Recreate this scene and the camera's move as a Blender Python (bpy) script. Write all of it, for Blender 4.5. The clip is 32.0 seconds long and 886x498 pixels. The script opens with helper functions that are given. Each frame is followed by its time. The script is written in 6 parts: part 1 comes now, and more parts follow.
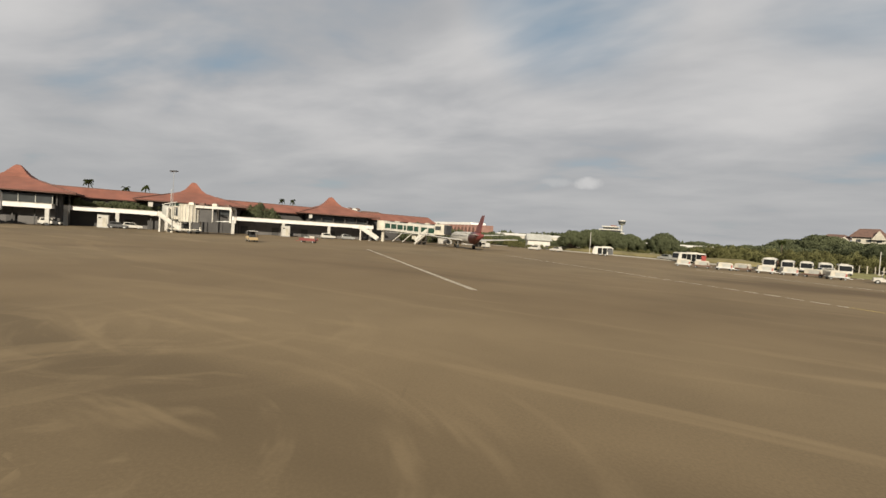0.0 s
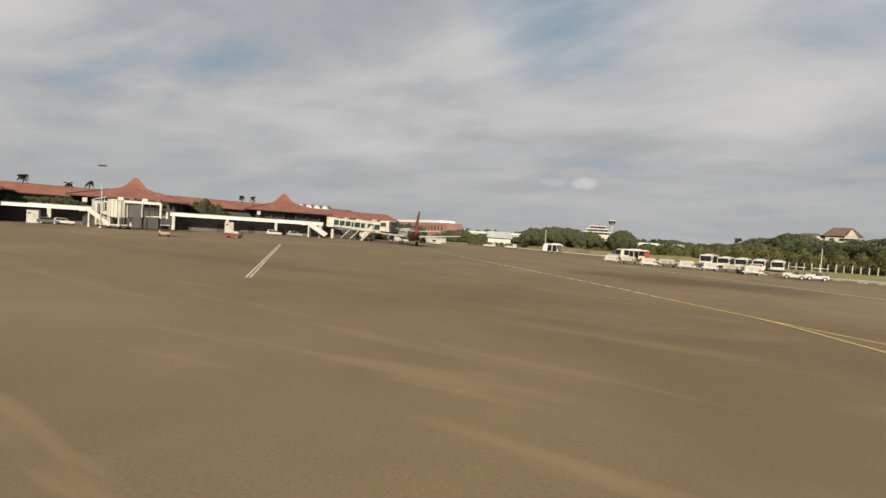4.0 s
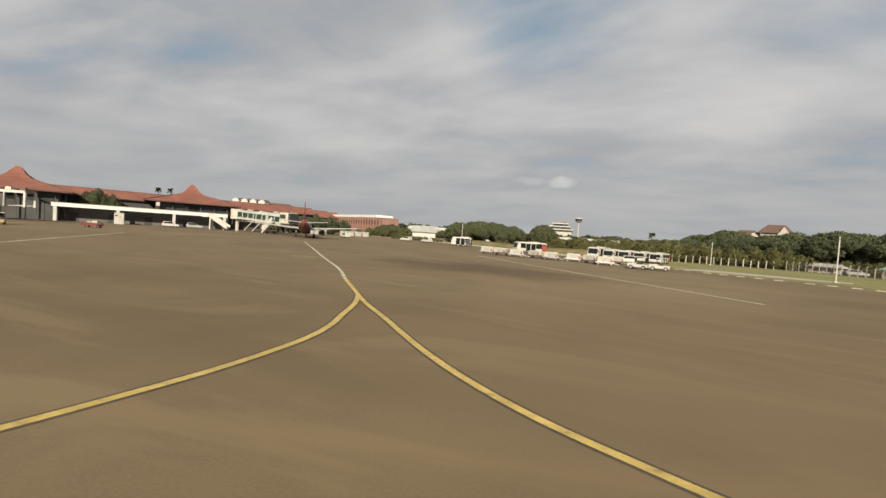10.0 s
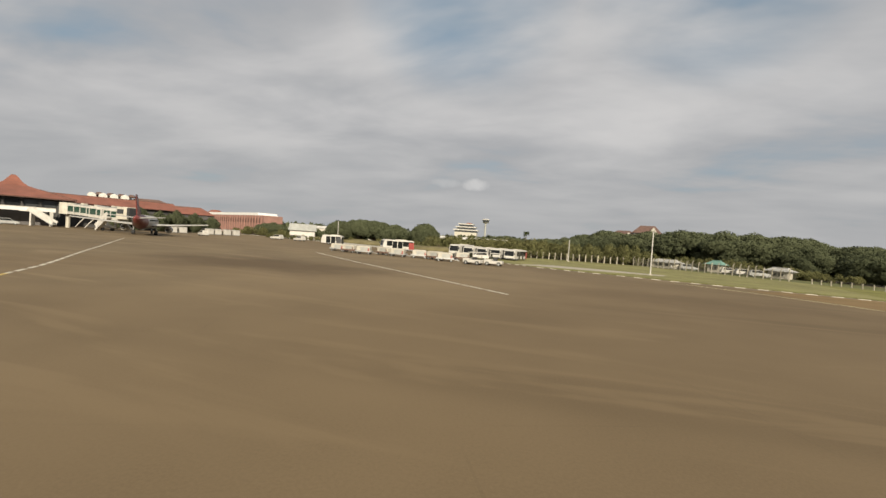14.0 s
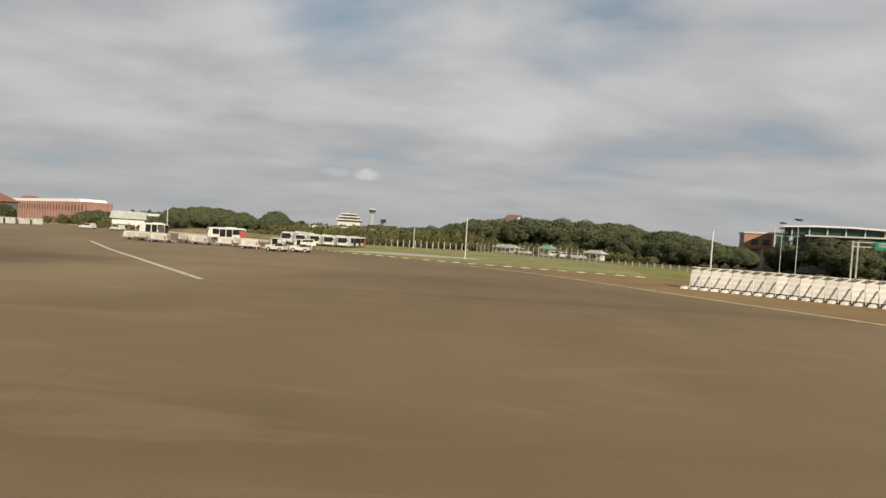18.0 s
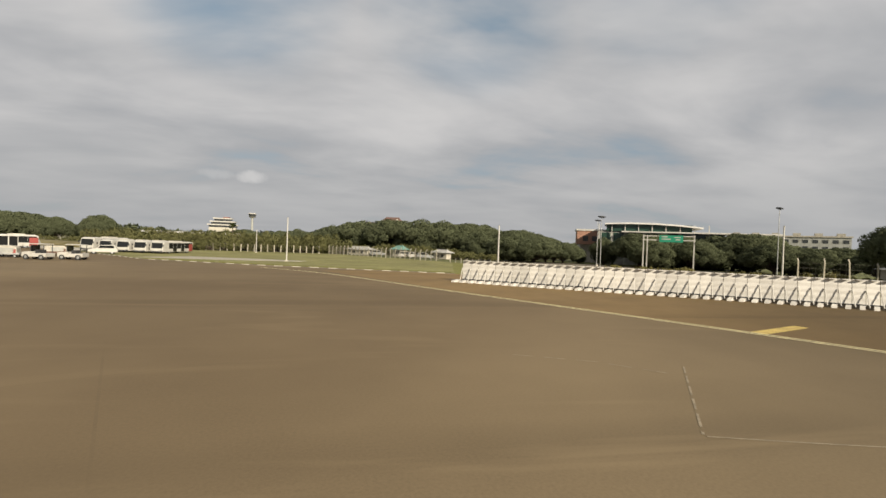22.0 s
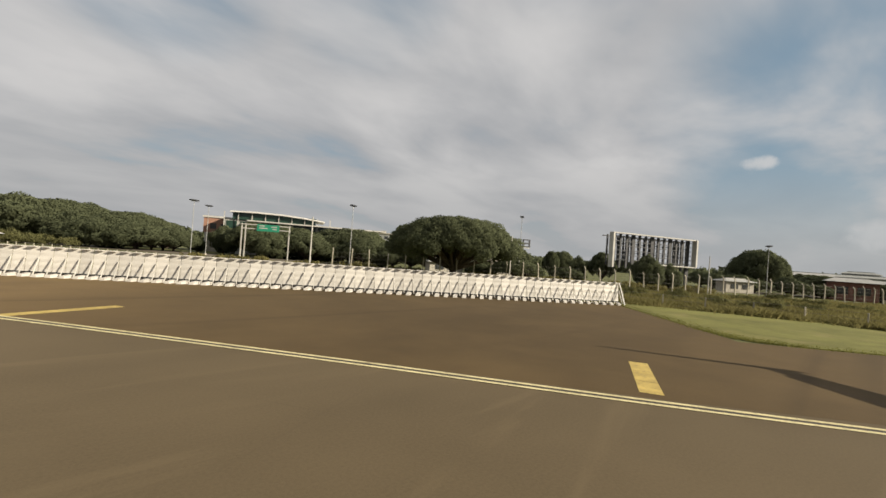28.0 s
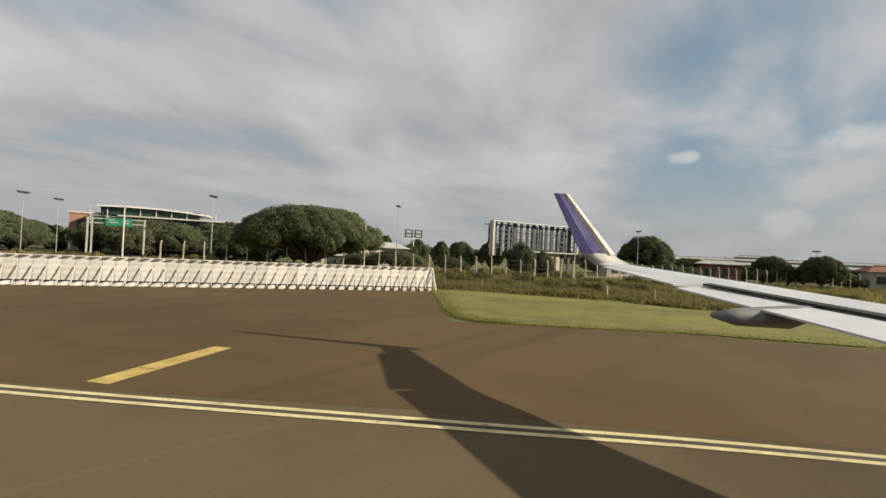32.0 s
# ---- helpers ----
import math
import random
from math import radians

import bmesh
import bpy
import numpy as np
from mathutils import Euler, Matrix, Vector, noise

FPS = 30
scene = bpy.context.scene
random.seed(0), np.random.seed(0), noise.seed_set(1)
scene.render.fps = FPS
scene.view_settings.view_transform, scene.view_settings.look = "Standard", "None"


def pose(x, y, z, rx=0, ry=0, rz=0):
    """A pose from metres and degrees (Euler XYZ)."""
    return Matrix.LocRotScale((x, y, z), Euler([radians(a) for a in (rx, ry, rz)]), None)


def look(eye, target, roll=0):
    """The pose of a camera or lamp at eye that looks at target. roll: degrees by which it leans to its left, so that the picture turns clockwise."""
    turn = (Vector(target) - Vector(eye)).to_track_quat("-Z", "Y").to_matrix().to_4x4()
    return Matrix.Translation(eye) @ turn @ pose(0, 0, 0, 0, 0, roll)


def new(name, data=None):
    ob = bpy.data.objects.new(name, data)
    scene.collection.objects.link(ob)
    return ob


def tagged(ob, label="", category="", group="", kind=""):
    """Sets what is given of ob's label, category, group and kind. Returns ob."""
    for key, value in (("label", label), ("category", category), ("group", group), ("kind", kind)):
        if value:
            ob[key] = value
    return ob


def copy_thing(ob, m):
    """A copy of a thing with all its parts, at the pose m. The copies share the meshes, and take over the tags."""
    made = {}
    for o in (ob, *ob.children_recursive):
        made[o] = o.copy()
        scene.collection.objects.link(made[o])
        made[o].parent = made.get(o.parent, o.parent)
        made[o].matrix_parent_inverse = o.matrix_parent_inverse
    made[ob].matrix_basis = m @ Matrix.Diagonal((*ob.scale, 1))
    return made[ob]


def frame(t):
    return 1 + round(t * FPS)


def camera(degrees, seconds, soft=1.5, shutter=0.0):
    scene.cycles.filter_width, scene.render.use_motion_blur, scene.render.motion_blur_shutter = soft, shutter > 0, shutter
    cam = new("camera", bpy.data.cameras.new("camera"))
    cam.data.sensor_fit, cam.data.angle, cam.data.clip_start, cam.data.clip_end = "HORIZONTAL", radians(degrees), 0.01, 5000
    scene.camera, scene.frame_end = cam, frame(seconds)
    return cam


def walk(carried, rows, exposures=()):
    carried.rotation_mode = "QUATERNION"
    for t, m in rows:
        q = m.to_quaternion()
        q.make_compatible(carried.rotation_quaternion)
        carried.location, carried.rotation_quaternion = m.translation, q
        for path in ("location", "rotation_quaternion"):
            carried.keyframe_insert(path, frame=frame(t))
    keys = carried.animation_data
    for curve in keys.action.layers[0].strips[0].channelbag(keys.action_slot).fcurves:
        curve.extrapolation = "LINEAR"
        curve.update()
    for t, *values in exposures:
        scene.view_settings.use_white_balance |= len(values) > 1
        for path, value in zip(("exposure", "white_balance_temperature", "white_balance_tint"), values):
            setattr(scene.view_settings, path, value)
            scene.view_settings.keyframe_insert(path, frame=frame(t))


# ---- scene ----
cam = camera(88.0, 32.0, 1.5)
PATH = [
    (0, (39.17, -65.86, 3.7), (29.655, -48.281, 3.030), 3.61),
    (0.5, (40.75, -64.82, 3.7), (31.254, -47.230, 3.050), 3.58),
    (1, (42.33, -63.80, 3.7), (32.876, -46.188, 3.047), 3.62),
    (1.5, (43.90, -62.78, 3.7), (34.481, -45.149, 3.050), 3.71),
    (2, (45.46, -61.78, 3.7), (36.078, -44.128, 3.067), 3.65),
    (2.5, (47.01, -60.80, 3.7), (37.677, -43.122, 3.079), 3.74),
    (3, (48.56, -59.83, 3.7), (39.217, -42.158, 3.046), 3.80),
    (3.5, (50.11, -58.87, 3.7), (40.718, -41.225, 3.022), 3.69),
    (5.5, (56.51, -54.95, 3.7), (47.086, -37.321, 3.066), 3.70),
    (6, (58.13, -53.97, 3.7), (48.728, -36.331, 3.019), 3.59),
    (6.5, (59.73, -53.00, 3.7), (50.377, -35.337, 2.965), 3.85),
    (7, (61.31, -52.04, 3.7), (52.349, -34.171, 3.060), 4.05),
    (7.5, (62.86, -51.10, 3.7), (53.800, -33.282, 3.030), 3.77),
    (8, (64.37, -50.17, 3.7), (55.269, -32.373, 3.046), 3.62),
    (8.5, (65.84, -49.26, 3.7), (56.846, -31.408, 3.060), 3.53),
    (9, (67.27, -48.36, 3.7), (58.368, -30.461, 3.084), 3.66),
    (9.5, (68.66, -47.47, 3.7), (59.927, -29.490, 3.027), 3.94),
    (10, (70.04, -46.59, 3.7), (61.475, -28.531, 2.993), 3.92),
    (10.5, (71.40, -45.72, 3.7), (63.276, -27.457, 3.012), 3.65),
    (11, (72.75, -44.85, 3.7), (65.103, -26.374, 3.300), 5.40),
    (11.5, (74.10, -43.96, 3.7), (66.656, -25.399, 3.404), 5.32),
    (12, (75.47, -43.05, 3.7), (68.426, -24.336, 3.295), 4.81),
    (12.5, (76.84, -42.11, 3.7), (70.168, -23.260, 3.298), 4.84),
    (13, (78.24, -41.16, 3.7), (71.991, -22.166, 3.259), 4.47),
    (13.5, (79.67, -40.22, 3.7), (73.974, -21.053, 3.260), 4.16),
    (15.5, (85.74, -36.98, 3.7), (82.339, -17.276, 3.286), 3.96),
    (16, (87.32, -36.39, 3.7), (84.711, -16.566, 3.233), 4.22),
    (16.5, (88.92, -35.92, 3.7), (87.229, -15.997, 3.244), 4.26),
    (17, (90.53, -35.54, 3.7), (89.545, -15.570, 3.228), 4.17),
    (17.5, (92.15, -35.25, 3.7), (91.143, -15.283, 3.151), 3.83),
    (18, (93.79, -35.04, 3.7), (93.232, -15.055, 3.165), 3.42),
    (18.5, (95.43, -34.87, 3.7), (94.774, -14.886, 3.239), 2.48),
    (19, (97.06, -34.74, 3.7), (96.913, -14.745, 3.275), 2.23),
    (19.5, (98.67, -34.65, 3.7), (98.795, -14.652, 3.410), 1.99),
    (20, (100.22, -34.57, 3.7), (99.747, -14.577, 3.471), 1.51),
    (20.5, (101.71, -34.51, 3.7), (103.007, -14.554, 3.452), 1.72),
    (21, (103.15, -34.47, 3.7), (104.931, -14.551, 3.464), 2.21),
    (21.5, (104.56, -34.47, 3.7), (107.195, -14.645, 3.515), 1.95),
    (22, (105.96, -34.53, 3.7), (109.920, -14.927, 3.534), 2.09),
    (22.5, (107.37, -34.66, 3.7), (113.804, -15.724, 3.480), 2.73),
    (23, (108.79, -34.87, 3.7), (116.433, -16.389, 3.495), 2.92),
    (23.5, (110.21, -35.15, 3.7), (118.746, -17.064, 3.548), 3.22),
    (24, (111.64, -35.51, 3.7), (120.904, -17.785, 3.579), 3.31),
    (24.5, (113.07, -35.96, 3.7), (122.797, -18.485, 3.745), 3.96),
    (26.5, (118.93, -38.58, 3.7), (131.987, -23.432, 3.942), 4.08),
    (27, (120.43, -39.44, 3.7), (134.200, -24.938, 3.977), 4.20),
    (27.5, (121.92, -40.37, 3.7), (136.442, -26.621, 3.952), 4.28),
    (28, (123.38, -41.35, 3.7), (138.270, -28.000, 3.988), 4.17),
    (28.5, (124.78, -42.38, 3.7), (139.919, -29.314, 4.015), 3.93),
    (29, (126.13, -43.46, 3.7), (141.483, -30.645, 3.964), 3.82),
    (29.5, (127.44, -44.58, 3.7), (143.035, -32.060, 3.956), 3.81),
    (30, (128.70, -45.75, 3.7), (144.540, -33.543, 3.968), 3.57),
    (30.5, (129.93, -46.96, 3.7), (145.904, -34.929, 3.980), 3.36),
    (31, (131.13, -48.21, 3.7), (147.230, -36.348, 3.960), 3.44),
    (31.5, (132.31, -49.48, 3.7), (148.613, -37.896, 3.879), 2.84),
    (32, (133.48, -50.77, 3.7), (149.851, -39.283, 3.907), 2.75),
]
EXPOSURE = 0.68
walk(cam, [(t, look(eye, target, roll)) for t, eye, target, roll in PATH], [(0, EXPOSURE), (32, EXPOSURE)])
SKY_GAPS = ((-14, 29, 14, 1.0), (14, 31, 15, 0.85), (36, 31, 12, 0.75), (88, 16, 19, 1.0), (62, 40, 14, 0.6), (-70, 42, 22, 0.6), (110, 40, 25, 0.8))
SKY_PUFFS = ((-11.5, 7.0, 1.9, 0.75, 0.8), (-15.0, 7.0, 2.4, 0.6, 0.35), (82.3, 11.8, 1.8, 0.8, 0.75), (97.0, 12.5, 3.2, 1.4, 0.7), (91.5, 4.6, 2.6, 1.6, 0.45), (68.0, 12.2, 4.6, 0.8, 0.4))
# ---- light and sky ----
SUN_AZ, SUN_EL = 157.0, 25.0      # degrees clockwise from +y, and height
sun = new("sun", bpy.data.lights.new("sun", "SUN"))
sun.data.energy, sun.data.angle, sun.data.color = 4.6, radians(0.6), (1.0, 0.90, 0.74)
_az, _el = radians(SUN_AZ), radians(SUN_EL)
SUN_DIR = Vector((math.sin(_az) * math.cos(_el), math.cos(_az) * math.cos(_el), math.sin(_el)))
sun.matrix_world = look(SUN_DIR * 300, (0, 0, 0))


class Nodes:
    """A short way to write node trees."""

    def __init__(self, tree):
        self.t = tree
        self.t.nodes.clear()

    def add(self, kind, out=0, **inputs):
        n = self.t.nodes.new(kind)
        for k, v in inputs.items():
            self.put(n, k, v)
        return n

    def put(self, n, key, v):
        sock = n.inputs[int(key[1:])] if key[0] == "i" and key[1:].isdigit() else n.inputs[key.replace("_", " ")]
        if isinstance(v, bpy.types.NodeSocket):
            self.t.links.new(v, sock)
        elif isinstance(v, bpy.types.Node):
            self.t.links.new(v.outputs[0], sock)
        else:
            sock.default_value = v

    def math(self, op, a, b=0.0, c=0.0, clamp=False):
        n = self.add("ShaderNodeMath")
        n.operation, n.use_clamp = op, clamp
        for i, v in enumerate((a, b, c)):
            self.put(n, f"i{i}", v)
        return n.outputs[0]

    def vec(self, op, a, b=(0, 0, 0)):
        n = self.add("ShaderNodeVectorMath")
        n.operation = op
        self.put(n, "i0", a)
        self.put(n, "i1", b)
        return n

    def noise(self, vector, scale, detail=3.0, rough=0.55, distortion=0.0):
        n = self.add("ShaderNodeTexNoise", Scale=scale, Detail=detail, Roughness=rough, Distortion=distortion)
        if vector is not None:
            self.put(n, "Vector", vector)
        return n.outputs[0]

    def mix(self, f, a, b, blend="MIX"):
        n = self.t.nodes.new("ShaderNodeMix")
        n.data_type, n.blend_type = "RGBA", blend
        self.put(n, "i0", f)
        for i, v in ((6, a), (7, b)):
            if isinstance(v, tuple) and len(v) == 3:
                v = (*v, 1)
            self.put(n, f"i{i}", v)
        return n.outputs[2]

    def band(self, v, lo, hi, a=0.0, b=1.0):
        n = self.add("ShaderNodeMapRange", i1=lo, i2=hi, i3=a, i4=b)
        n.interpolation_type = "SMOOTHSTEP"
        self.put(n, "i0", v)
        return n.outputs[0]


def make_world():
    world = bpy.data.worlds.new("sky")
    scene.world = world
    world.use_nodes = True
    n = Nodes(world.node_tree)
    sky = n.add("ShaderNodeTexSky")
    sky.sky_type, sky.sun_disc, sky.sun_elevation, sky.sun_rotation = "NISHITA", False, _el, _az
    sky.air_density, sky.dust_density, sky.ozone_density = 1.0, 2.0, 1.0
    way = n.add("ShaderNodeTexCoord").outputs["Generated"]
    xyz = n.add("ShaderNodeSeparateXYZ", i0=way)
    up = n.math("MAXIMUM", xyz.outputs[2], 0.0)
    # a flat cloud deck: directions laid on a plane overhead
    inv = n.math("DIVIDE", 1.0, n.math("ADD", up, 0.16))
    flat = n.add("ShaderNodeCombineXYZ", i0=n.math("MULTIPLY", xyz.outputs[0], inv), i1=n.math("MULTIPLY", xyz.outputs[1], inv), i2=0.0)
    turned = n.add("ShaderNodeMapping", i0=flat, i1=(3.1, 1.7, 0), i2=(0, 0, radians(-38)), i3=(0.85, 1.15, 1.0))
    big = n.noise(turned, 0.95, 5.0, 0.5, 0.35)
    streak = n.noise(n.add("ShaderNodeMapping", i0=flat, i1=(0.4, 5.2, 0), i2=(0, 0, radians(-62)), i3=(0.8, 1.35, 1.0)), 1.15, 5.0, 0.5, 0.3)
    veil = n.math("ADD", n.math("MULTIPLY", big, 0.68), n.math("MULTIPLY", streak, 0.42))
    cover = n.band(veil, 0.26, 0.50)
    # openings of blue sky, as directions with a width
    gap = None
    for az, el, wide, much in SKY_GAPS:
        a, e = radians(az), radians(el)
        d = n.vec("DOT_PRODUCT", n.vec("NORMALIZE", way), (math.sin(a) * math.cos(e), math.cos(a) * math.cos(e), math.sin(e))).outputs["Value"]
        g = n.math("MULTIPLY", n.band(d, math.cos(radians(wide)), 1.0), much)
        gap = g if gap is None else n.math("MAXIMUM", gap, g)
    cover = n.math("SUBTRACT", cover, n.math("MULTIPLY", gap, n.band(streak, 0.66, 0.36, 0.15, 0.95)), clamp=True)
    low = n.band(up, 0.02, 0.27, 1.0, 0.0)
    cover = n.math("MAXIMUM", cover, n.math("MULTIPLY", low, 0.86))
    light = n.band(n.math("ADD", n.math("MULTIPLY", streak, 0.6), n.math("MULTIPLY", big, 0.4)), 0.36, 0.66)
    cloud = n.mix(light, (0.245, 0.250, 0.260), (0.385, 0.378, 0.374))
    cloud = n.mix(n.math("MULTIPLY", low, 0.75), cloud, (0.250, 0.253, 0.256))
    blue = n.mix(1.0, sky.outputs[0], (0.075, 0.080, 0.080), "MULTIPLY")
    blue = n.mix(0.7, blue, (0.125, 0.185, 0.228))
    out = n.mix(cover, blue, cloud)
    # small bright cumulus clouds near the horizon
    for az, el, wide, tall, much in SKY_PUFFS:
        a, e = radians(az), radians(el)
        side, ahead = (math.cos(a), -math.sin(a), 0), (math.sin(a) * math.cos(e), math.cos(a) * math.cos(e), math.sin(e))
        unit = n.vec("NORMALIZE", way)
        u = n.math("DIVIDE", n.vec("DOT_PRODUCT", unit, side).outputs["Value"], radians(wide))
        v = n.math("DIVIDE", n.math("SUBTRACT", n.add("ShaderNodeSeparateXYZ", i0=unit).outputs[2], math.sin(e)), radians(tall))
        r = n.math("ADD", n.math("MULTIPLY", u, u), n.math("MULTIPLY", v, v))
        front = n.math("GREATER_THAN", n.vec("DOT_PRODUCT", unit, ahead).outputs["Value"], 0.8)
        wob = n.math("ADD", r, n.math("MULTIPLY", n.math("SUBTRACT", n.noise(unit, 38.0, 4.0), 0.5), 1.7))
        puff = n.math("MULTIPLY", n.math("MULTIPLY", n.band(wob, 1.15, 0.0), front), much)
        out = n.mix(puff, out, (0.39, 0.385, 0.38))
    below = n.band(xyz.outputs[2], -0.02, 0.0)
    out = n.mix(below, (0.06, 0.055, 0.045), out)
    bg = n.add("ShaderNodeBackground", Color=out, Strength=1.0)
    n.add("ShaderNodeOutputWorld", Surface=bg.outputs[0])


make_world()

# ---- materials ----


def mat(name, base, rough=0.7, metal=0.0, var=0.16, scale=0.6, fine=9.0, bump=0.15, spread=0.0, stain=None, stain_at=0.62):
    """A painted or mineral surface: colour that varies at two scales, stains, fine relief; spread: variation from piece to piece."""
    m = bpy.data.materials.new(name)
    m.use_nodes = True
    n = Nodes(m.node_tree)
    at = n.add("ShaderNodeTexCoord").outputs["Object"]
    a = n.noise(at, scale, 4.0, 0.6)
    b = n.noise(at, fine, 3.0, 0.6)
    f = n.math("ADD", n.math("MULTIPLY", a, 0.65), n.math("MULTIPLY", b, 0.35))
    if spread:
        f = n.math("ADD", f, n.math("MULTIPLY", n.math("SUBTRACT", n.add("ShaderNodeObjectInfo").outputs["Random"], 0.5), spread))
    dark = tuple(max(c * (1 - 2 * var), 0.0) for c in base)
    lite = tuple(min(c * (1 + 2 * var), 0.95) for c in base)
    col = n.mix(n.band(f, 0.25, 0.75), dark, lite)
    if stain:
        s = n.noise(n.add("ShaderNodeMapping", i0=at, i3=(1, 1, 0.35)), scale * 2.3, 5.0, 0.7, 0.4)
        col = n.mix(n.band(s, stain_at - 0.08, stain_at + 0.12, 0.0, 0.8), col, stain)
    p = n.add("ShaderNodeBsdfPrincipled", Base_Color=col, Metallic=metal)
    n.put(p, "Roughness", n.band(b, 0.2, 0.8, max(rough - 0.1, 0.02), min(rough + 0.1, 1.0)))
    if bump:
        n.put(p, "Normal", n.add("ShaderNodeBump", Strength=bump, Distance=0.02, Height=b).outputs[0])
    n.add("ShaderNodeOutputMaterial", Surface=p.outputs[0])
    return m


def glass_mat(name, tint, rough=0.08):
    m = bpy.data.materials.new(name)
    m.use_nodes = True
    n = Nodes(m.node_tree)
    at = n.add("ShaderNodeTexCoord").outputs["Object"]
    col = n.mix(n.noise(at, 0.8, 3.0), tuple(c * 0.6 for c in tint), tuple(c * 1.3 for c in tint))
    p = n.add("ShaderNodeBsdfPrincipled", Base_Color=col, Roughness=rough)
    n.put(p, "Specular IOR Level", 0.35)
    n.add("ShaderNodeOutputMaterial", Surface=p.outputs[0])
    return m


def leaf_mat(name, dark, lite, scale=0.5):
    """Foliage: differs from leaf to leaf and over the crown; light passes through a little."""
    m = bpy.data.materials.new(name)
    m.use_nodes = True
    n = Nodes(m.node_tree)
    at = n.add("ShaderNodeTexCoord").outputs["Object"]
    isle = n.add("ShaderNodeNewGeometry").outputs["Random Per Island"]
    each = n.add("ShaderNodeObjectInfo").outputs["Random"]
    f = n.math("ADD", n.math("MULTIPLY", isle, 0.5), n.math("MULTIPLY", n.noise(at, scale, 3.0), 0.5))
    f = n.math("ADD", f, n.math("MULTIPLY", n.math("SUBTRACT", each, 0.5), 0.35), clamp=True)
    col = n.mix(f, dark, lite)
    d = n.add("ShaderNodeBsdfDiffuse", Color=col, Roughness=0.8)
    tr = n.add("ShaderNodeBsdfTranslucent", Color=col)
    sh = n.add("ShaderNodeMixShader", i0=0.45)
    n.put(sh, "i1", d.outputs[0])
    n.put(sh, "i2", tr.outputs[0])
    n.add("ShaderNodeOutputMaterial", Surface=sh.outputs[0])
    return m


def ground_mat(name, base, warm, scale=0.03, tracks=None, var=0.22, rough=0.85, joints=0.0, swirl=0.0, worn=0.0, oily=(), turns=()):
    """Pavement or turf by world position: broad stains, fine grain, and where asked rubber tracks along a heading and slab joints."""
    m = bpy.data.materials.new(name)
    m.use_nodes = True
    n = Nodes(m.node_tree)
    at = n.add("ShaderNodeNewGeometry").outputs["Position"]
    broad = n.noise(at, scale, 4.0, 0.6, 0.6)
    mid = n.noise(at, scale * 7, 4.0, 0.6)
    grain = n.noise(at, 14.0, 3.0, 0.7)
    f = n.math("ADD", n.math("MULTIPLY", broad, 0.5), n.math("ADD", n.math("MULTIPLY", mid, 0.25), n.math("MULTIPLY", grain, 0.25)))
    col = n.mix(n.band(f, 0.34, 0.66), tuple(c * (1 - var) for c in base), tuple(c * (1 + var) for c in base))
    col = n.mix(n.band(n.noise(at, scale * 2.6, 5.0, 0.65), 0.5, 0.72, 0.0, 0.75), col, warm)
    if tracks:
        for heading, wide, much in tracks:
            turned = n.add("ShaderNodeMapping", i0=at, i2=(0, 0, radians(heading)), i3=(0.012, wide, 1.0))
            s = n.noise(turned, 1.0, 3.0, 0.5, 0.25)
            col = n.mix(n.band(s, 0.56, 0.74, 0.0, much), col, tuple(c * 0.45 for c in base))
    if swirl:
        turned = n.add("ShaderNodeMapping", i0=at, i2=(0, 0, radians(35)), i3=(0.03, 0.16, 1.0))
        w = n.noise(turned, 1.0, 4.0, 0.55, 2.4)
        col = n.mix(n.band(w, 0.54, 0.66, 0.0, swirl), col, tuple(c * 1.45 for c in base))
        col = n.mix(n.band(n.noise(at, 0.016, 2.0), 0.42, 0.62, 0.0, 0.45), col, tuple(c * d for c, d in zip(base, (0.72, 0.66, 0.60))))
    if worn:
        # worn multiplies the colour: darker to the south-east, past a ragged line
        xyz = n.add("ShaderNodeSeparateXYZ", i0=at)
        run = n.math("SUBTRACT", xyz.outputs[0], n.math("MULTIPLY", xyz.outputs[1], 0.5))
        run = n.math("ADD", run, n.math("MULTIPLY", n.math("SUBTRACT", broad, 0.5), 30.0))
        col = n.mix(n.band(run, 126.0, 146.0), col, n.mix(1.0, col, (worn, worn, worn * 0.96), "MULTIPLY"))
    for i, (x, y, reach, much) in enumerate(turns):
        # pale dusty arcs round a point where vehicles turn
        arm = n.vec("SUBTRACT", at, (x, y, 0)).outputs[0]
        far = n.vec("LENGTH", arm).outputs["Value"]
        side = n.add("ShaderNodeSeparateXYZ", i0=arm)
        spin = n.math("ARCTAN2", side.outputs[1], side.outputs[0])
        ring = n.add("ShaderNodeCombineXYZ", i0=n.math("MULTIPLY", far, 0.95), i1=n.math("MULTIPLY", spin, 0.9), i2=7.3 * i)
        arc = n.band(n.noise(ring, 1.0, 3.0, 0.5, 0.5), 0.52, 0.66)
        arc = n.math("MULTIPLY", arc, n.band(far, reach, reach * 0.55, 0.0, much))
        arc = n.math("MULTIPLY", arc, n.band(n.noise(at, 0.6, 4.0, 0.65), 0.35, 0.6, 0.35, 1.0))
        col = n.mix(arc, col, tuple(c * 1.55 for c in base))
    for x, y, rx, ry, turn, much in oily:
        spot = n.add("ShaderNodeMapping", i0=n.vec("SUBTRACT", at, (x, y, 0)), i2=(0, 0, radians(turn)), i3=(1 / rx, 1 / ry, 0))
        far = n.math("ADD", n.vec("LENGTH", spot).outputs["Value"], n.math("MULTIPLY", n.math("SUBTRACT", mid, 0.5), 1.1))
        col = n.mix(n.band(far, 1.05, 0.25, 0.0, much), col, tuple(c * d for c, d in zip(base, (0.55, 0.50, 0.46))))
